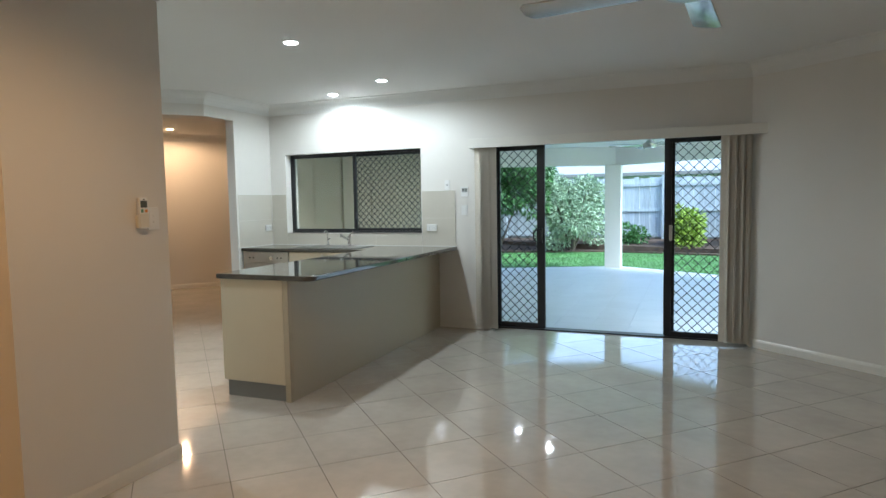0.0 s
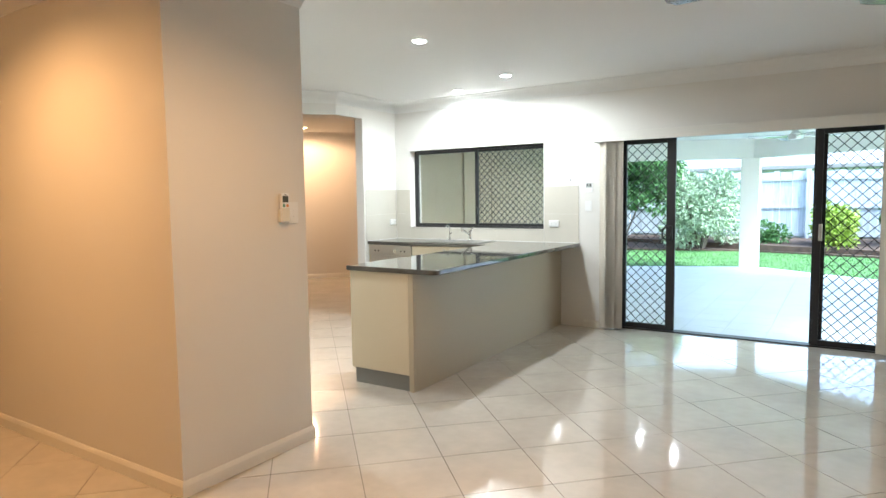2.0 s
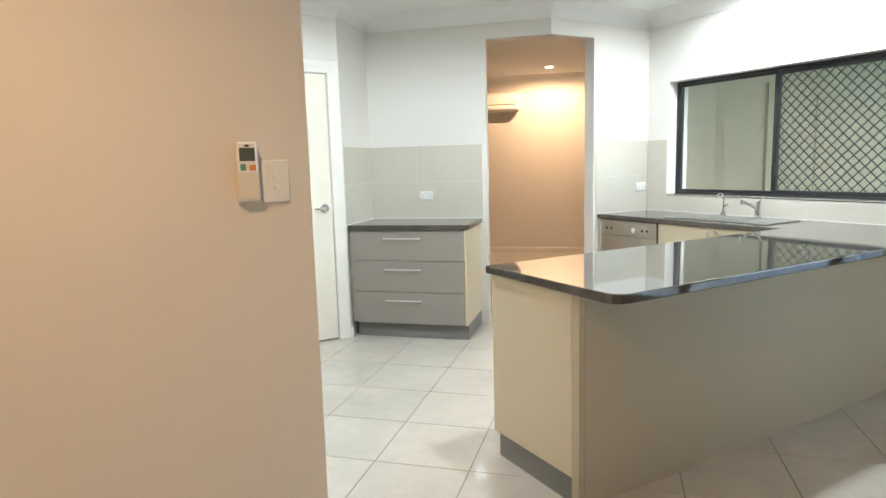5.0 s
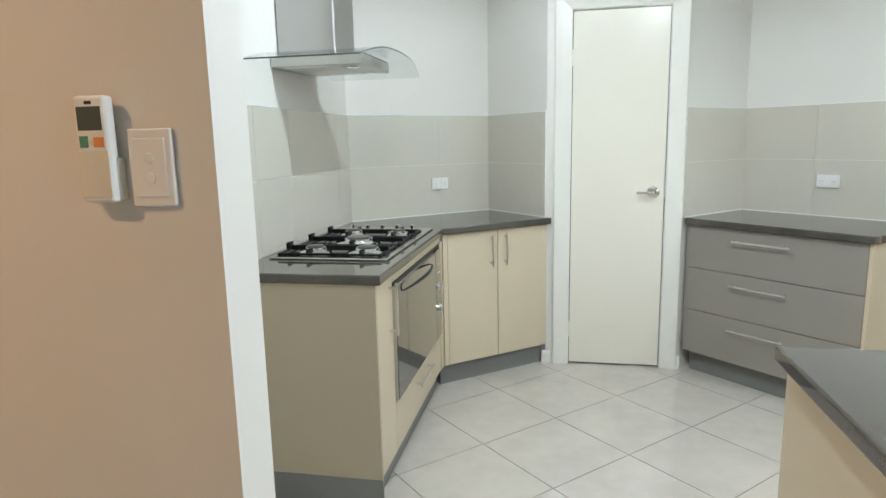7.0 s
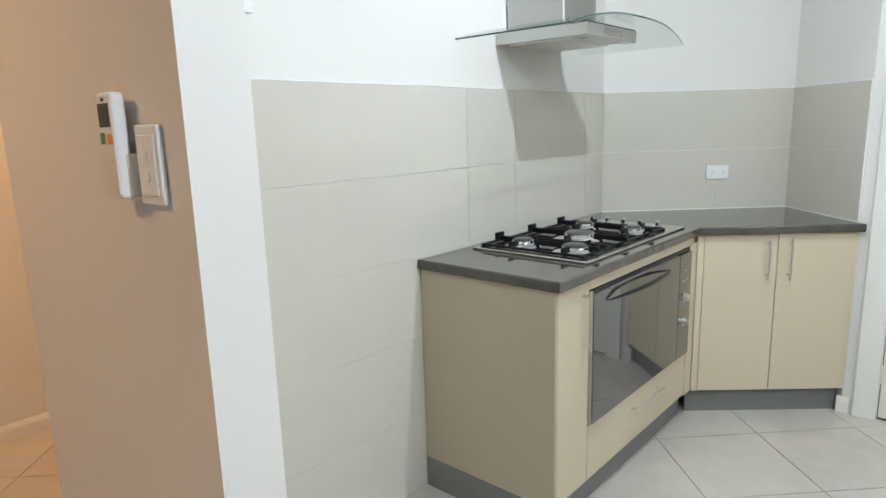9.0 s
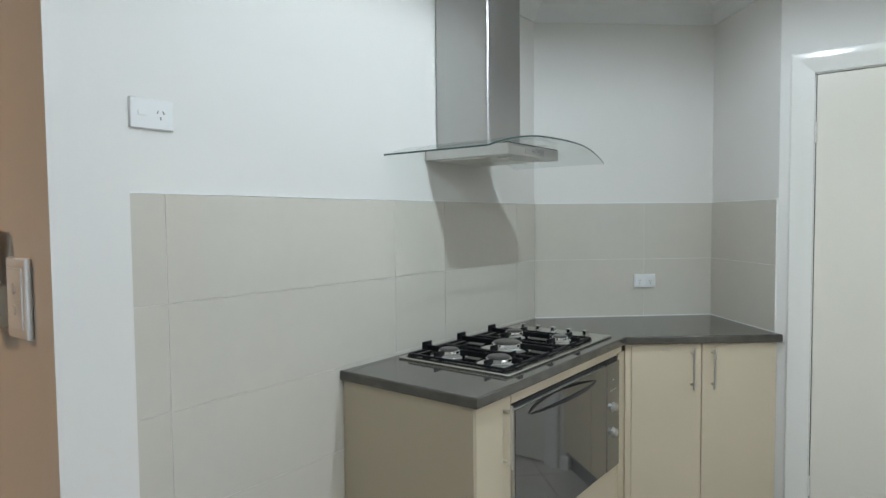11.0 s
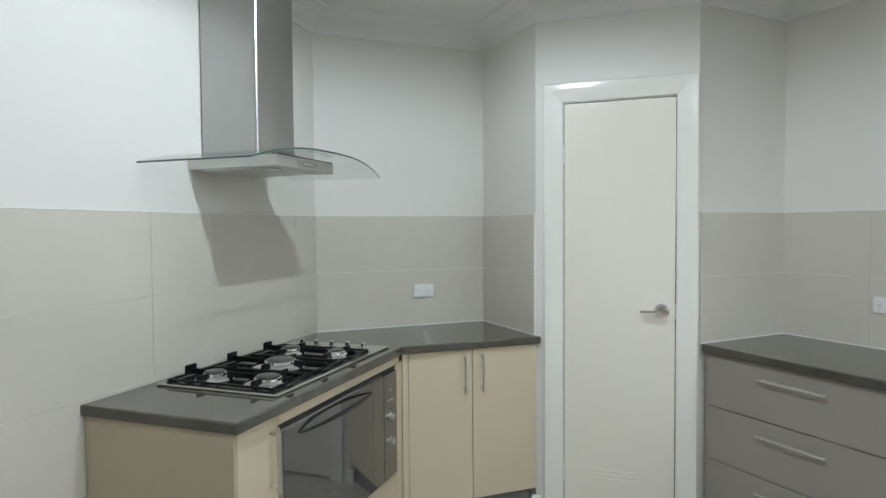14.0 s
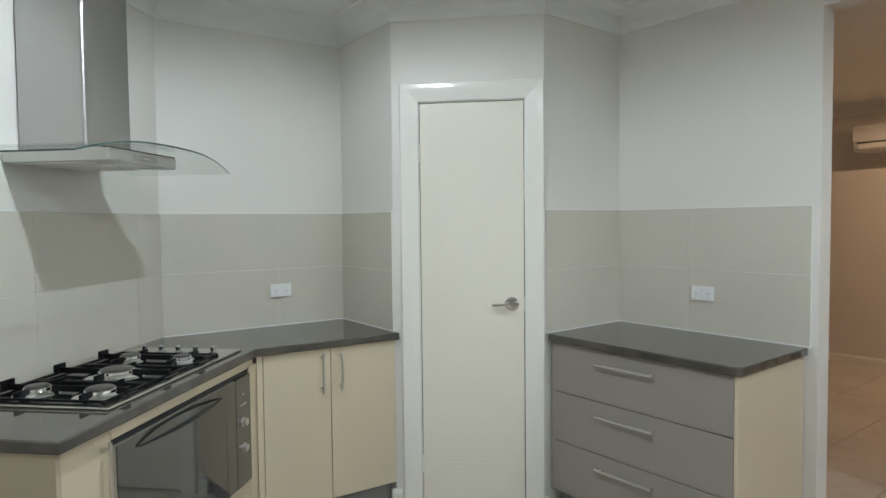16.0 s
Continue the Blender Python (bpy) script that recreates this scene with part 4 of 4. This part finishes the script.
# ---- living room air conditioner ----
dL = Vector((5.58, 6.15)).normalized()
ac = thing("air_conditioner", Matrix.Translation((-6.02, 4.755, 2.21)) @ Matrix.Rotation(math.atan2(dL.y, dL.x), 4, "Z"), "white split system air conditioner on the living room wall", "air conditioner")
part("body", box(bmesh.new(), -0.55, 0.42, -0.21, -0.001, -0.13, 0.13, 0.03), PLASTIC, ac, smooth="box")
block("front_panel", (-0.545, 0.415, -0.218, -0.208, -0.03, 0.11), PLASTIC, ac, r=0.004)
block("louvre", (-0.51, 0.38, -0.222, -0.19, -0.105, -0.05), PLASTIC, ac, r=0.006)
block("air_slot", (-0.51, 0.38, -0.212, -0.19, -0.045, -0.036), BLACK, ac)

# ---- patio ----
patio = part("patio", prism(bmesh.new(), [(-2.3, 4.07), (6.5, 4.07), (6.5, 8.3), (3.3, 9.6), (1.2, 10.95), (-0.9, 10.1), (-2.3, 9.5)], -0.3, -0.025), PATIO)
tagged(patio, "pale tiled covered patio floor", "patio", kind="structure")
tile_data = None
for i in range(-6, 17):
    for j in range(14):
        x, y = i * 0.40, 4.10 + j * 0.40
        if -2.28 < x < 6.0 and y < 9.4:
            if tile_data is None:
                tile = part("tile", box(bmesh.new(), 0.001, 0.399, 0.001, 0.399, -0.025, -0.020), PATIO, patio, m=pose(x, y, 0))
                tile_data = tile.data
            else:
                tile = new("tile", tile_data)
                tile.parent = patio
                tile.matrix_local = pose(x, y, 0)
proof = part("patio_ceiling", prism(bmesh.new(), [(-2.3, 4.05), (6.5, 4.05), (6.5, 8.3), (3.3, 9.6), (1.2, 10.95), (-0.9, 10.1), (-2.3, 9.5)], 2.45, 2.6), CEILING)
tagged(proof, "white patio ceiling", "ceiling", kind="structure")
BEAM = [(-2.3, 9.5), (-0.9, 10.1), (1.2, 10.95), (3.3, 9.6), (6.5, 8.3)]
sweep("patio_beam", BEAM, [(0.0, 2.08), (0.28, 2.08), (0.28, 2.449), (0.0, 2.449)], RENDER, "white rendered patio beam", "beam")
col = thing("patio_column", pose(1.12, 10.72, -0.025), "white square rendered patio column", "column")
part("shaft", box(bmesh.new(), -0.16, 0.16, -0.16, 0.16, 0.0, 2.10, 0.012), RENDER, col, smooth="box")
for x, y in ((0.0, 7.25), (0.62, 6.75)):
    downlight(x, y, 2, COOL, LED, "lit recessed downlight in the patio ceiling", 2.45)

# ---- garden ----
bm = prism(bmesh.new(), [(-9, 14.0), (-3, 14.4), (0.5, 15.3), (2.6, 14.7), (6, 13.7), (12, 13.0), (12, 17.2), (-9, 17.2)], -0.2, -0.05)
for v in bm.verts:
    if v.co.z > -0.1 and v.co.y > 17:
        v.co.z = 0.22
bed = part("garden_bed", bm, MULCH)
tagged(bed, "dark brown mulched garden bed along the fence", "garden bed", kind="structure")
fence = thing("fence", pose(0, 16.9, -0.1), "weathered grey timber paling fence", "fence")
pal = box(bmesh.new(), -0.072, 0.072, -0.010, 0.010, 0.06, 2.1, 0.002)
first = part("paling", pal, TIMBER, fence, m=pose(-8, 0, 0))
for i in range(1, 118):
    o = new("paling", first.data)
    o.parent = fence
    o.matrix_basis = pose(-8 + i * 0.149, random.uniform(-0.006, 0.006), random.uniform(-0.03, 0.03), 0, random.uniform(-0.4, 0.4), 0)
for z in (0.35, 1.1, 1.85):
    block("rail", (-8.1, 9.6, -0.055, -0.012, z, z + 0.075), TIMBER, fence)
for i in range(8):
    block("post", (-7.8 + i * 2.4, -7.7 + i * 2.4, -0.16, -0.056, -0.1, 2.16), TIMBER, fence)
house = thing("neighbour_house", pose(0, 21, -0.1), "neighbouring house with a pale grey roof and dark gutter", "house")
block("wall", (-12, 16, 0.3, 6, 0, 2.3), RENDER, house)
block("gutter", (-12.6, 16.6, -0.42, -0.28, 2.28, 2.42), KICK, house, "dark gutter", 0.02)
bm = bmesh.new()
v = [bm.verts.new(p) for p in ((-12.6, -0.3, 2.40), (16.6, -0.3, 2.40), (12, 4, 3.6), (-8, 4, 3.6), (-12.6, 7, 2.4), (16.6, 7, 2.4))]
for f in ((0, 1, 2, 3), (3, 2, 5, 4), (0, 3, 4), (1, 5, 2), (0, 4, 5, 1)):
    bm.faces.new([v[i] for i in f])
part("roof", bm, ROOFM, house)


def leaves(blobs, count, size, droop=0.3):
    """Many bent leaves scattered in the shells of the given blobs (x, y, z, radius)."""
    rng = np.random.default_rng(int(count + 1000 * blobs[0][0]) % 9973)
    verts, faces = [], []
    w = np.array([b[3] ** 2 for b in blobs])
    pick = rng.choice(len(blobs), count, p=w / w.sum())
    for k in pick:
        bx, by, bz, br = blobs[k]
        d = rng.normal(size=3)
        d /= np.linalg.norm(d)
        c = np.array((bx, by, bz)) + d * br * (0.55 + 0.5 * rng.random() ** 0.6)
        if c[2] < 0.02:
            continue
        a = d + rng.normal(size=3) * 0.6 + np.array((0, 0, -droop))
        a /= np.linalg.norm(a)
        s = np.cross(a, rng.normal(size=3))
        s /= np.linalg.norm(s) + 1e-9
        n = np.cross(a, s)
        q = size * (0.6 + 0.8 * rng.random())
        i = len(verts)
        verts += [tuple(c), tuple(c + a * q * 0.5 + s * q * 0.22 + n * q * 0.06), tuple(c + a * q), tuple(c + a * q * 0.5 - s * q * 0.22 + n * q * 0.06)]
        faces += [(i, i + 1, i + 2), (i, i + 2, i + 3)]
    me = bpy.data.meshes.new("crown")
    me.from_pydata(verts, [], faces)
    return me


def shrub(name, x, y, blobs, count, size, mat, label, category, stems, reach):
    t = thing(name, pose(x, y, -0.07), label, category)
    me = leaves(blobs, count, size)
    me.materials.append(mat)
    crown = new("crown", me)
    crown.parent = t
    bm = bmesh.new()
    for i in range(stems):
        a = 2 * math.pi * i / stems + 0.4
        p = Vector((0.05 * math.cos(a), 0.05 * math.sin(a), 0))
        q = Vector((reach * 0.45 * math.cos(a), reach * 0.45 * math.sin(a), reach))
        rod(bm, p, p.lerp(q, 0.5) + Vector((0, 0, 0.08)), 0.03, 8, 0.022)
        rod(bm, p.lerp(q, 0.5) + Vector((0, 0, 0.06)), q, 0.022, 8, 0.008)
    part("trunk", bm, BARK, t, smooth=True)
    return t


def cloud(rx, ry, z0, z1, n, r, seed):
    rng = random.Random(seed)
    return [(rng.uniform(-rx, rx), rng.uniform(-ry, ry), rng.uniform(z0, z1), r * rng.uniform(0.6, 1.25)) for _ in range(n)]


shrub("shrub", -0.55, 15.2, cloud(0.62, 0.5, 0.25, 1.85, 30, 0.42, 1), 15000, 0.10, LEAFP, "tall shrub with pale variegated leaves by the fence", "shrub", 5, 1.6)
shrub("tree", -2.6, 14.6, cloud(1.3, 0.8, 1.35, 2.9, 34, 0.50, 2), 14000, 0.13, LEAF, "small dark green tree with low spreading crown", "tree", 4, 2.1)
shrub("tree", -4.6, 15.2, cloud(1.2, 0.8, 1.5, 2.9, 18, 0.5, 5), 4500, 0.14, LEAF, "small dark green tree with low spreading crown", "tree", 4, 2.1)
shrub("shrub", 2.45, 15.5, cloud(0.32, 0.3, 0.25, 1.0, 12, 0.30, 3), 2600, 0.12, LEAFY, "rounded yellow-green shrub in the mulch", "shrub", 4, 0.8)
shrub("shrub", 1.05, 15.9, cloud(0.25, 0.25, 0.15, 0.55, 8, 0.24, 4), 1400, 0.10, LEAF, "small dark green shrub in the mulch", "shrub", 3, 0.5)
shrub("shrub", 4.3, 15.6, cloud(0.5, 0.4, 0.5, 1.5, 12, 0.36, 6), 2200, 0.12, LEAF, "loose dark green shrub against the fence", "shrub", 4, 1.2)

rng = np.random.default_rng(7)
gv, gf = [], []
for _ in range(24000):
    x, y = rng.uniform(-5, 6), rng.uniform(9.2, 15.0)
    h, a = rng.uniform(0.03, 0.06), rng.uniform(0, 6.28)
    i = len(gv)
    gv += [(x, y, -0.101), (x + 0.012 * math.cos(a), y + 0.012 * math.sin(a), -0.101), (x + rng.normal() * 0.015, y + rng.normal() * 0.015, -0.10 + h)]
    gf.append((i, i + 1, i + 2))
me = bpy.data.meshes.new("grass_blades")
me.from_pydata(gv, [], gf)
me.materials.append(GRASS)
tagged(new("grass_blades", me), "short green lawn grass", "grass", kind="stuff")

# ---- floor tiles, laid at 45 degrees ----
P, U0, V0, GAP = 0.45, 0.25, 0.003, 0.0022
S = math.sqrt(0.5)
full = bmesh.new()
h = P / 2 - GAP
prism(full, [(-h, -h), (h, -h), (h, h), (-h, h)], -0.0029, 0.0, 0.0)
full_me = bpy.data.meshes.new("tile")
full.to_mesh(full_me), full.free()
full_me.materials.append(FLOOR)


def clip_y(pts, lim):
    out = []
    for (ax, ay), (bx, by) in zip(pts, pts[1:] + pts[:1]):
        if ay <= lim:
            out.append((ax, ay))
        if (ay <= lim) != (by <= lim):
            k = (lim - ay) / (by - ay)
            out.append((ax + k * (bx - ax), lim))
    return out


rest = bmesh.new()
for i in range(-30, 30):
    for j in range(-30, 30):
        u, w = U0 + P * (i + 0.5), V0 + P * (j + 0.5)
        x, y = (u - w) * S, (u + w) * S
        living = x < -2.35
        if not (-8.1 < x < 4.75 and -5.2 < y < (9.0 if living else 4.3)):
            continue
        cut = not living and y + P * S > 4.055 and x > -2.4
        if cut or not (-3.4 < x < 4.0 and -2.0 < y < 4.0):
            pts = [(x + (a - b) * S * h, y + (a + b) * S * h) for a, b in ((-1, -1), (1, -1), (1, 1), (-1, 1))]
            if not living:
                pts = clip_y(pts, 4.055)
            if len(pts) > 2:
                lo = [rest.verts.new((*p, -0.0029)) for p in pts]
                hi = [rest.verts.new((*p, 0.0)) for p in pts]
                rest.faces.new(hi)
                for k in range(len(pts)):
                    rest.faces.new((lo[k], lo[(k + 1) % len(pts)], hi[(k + 1) % len(pts)], hi[k]))
            continue
        o = new("tile", full_me)
        o.parent = floor
        o.matrix_basis = pose(x, y, 0, 0, 0, 45)
tagged(part("outer_tiles", rest, FLOOR, floor), kind="stuff")
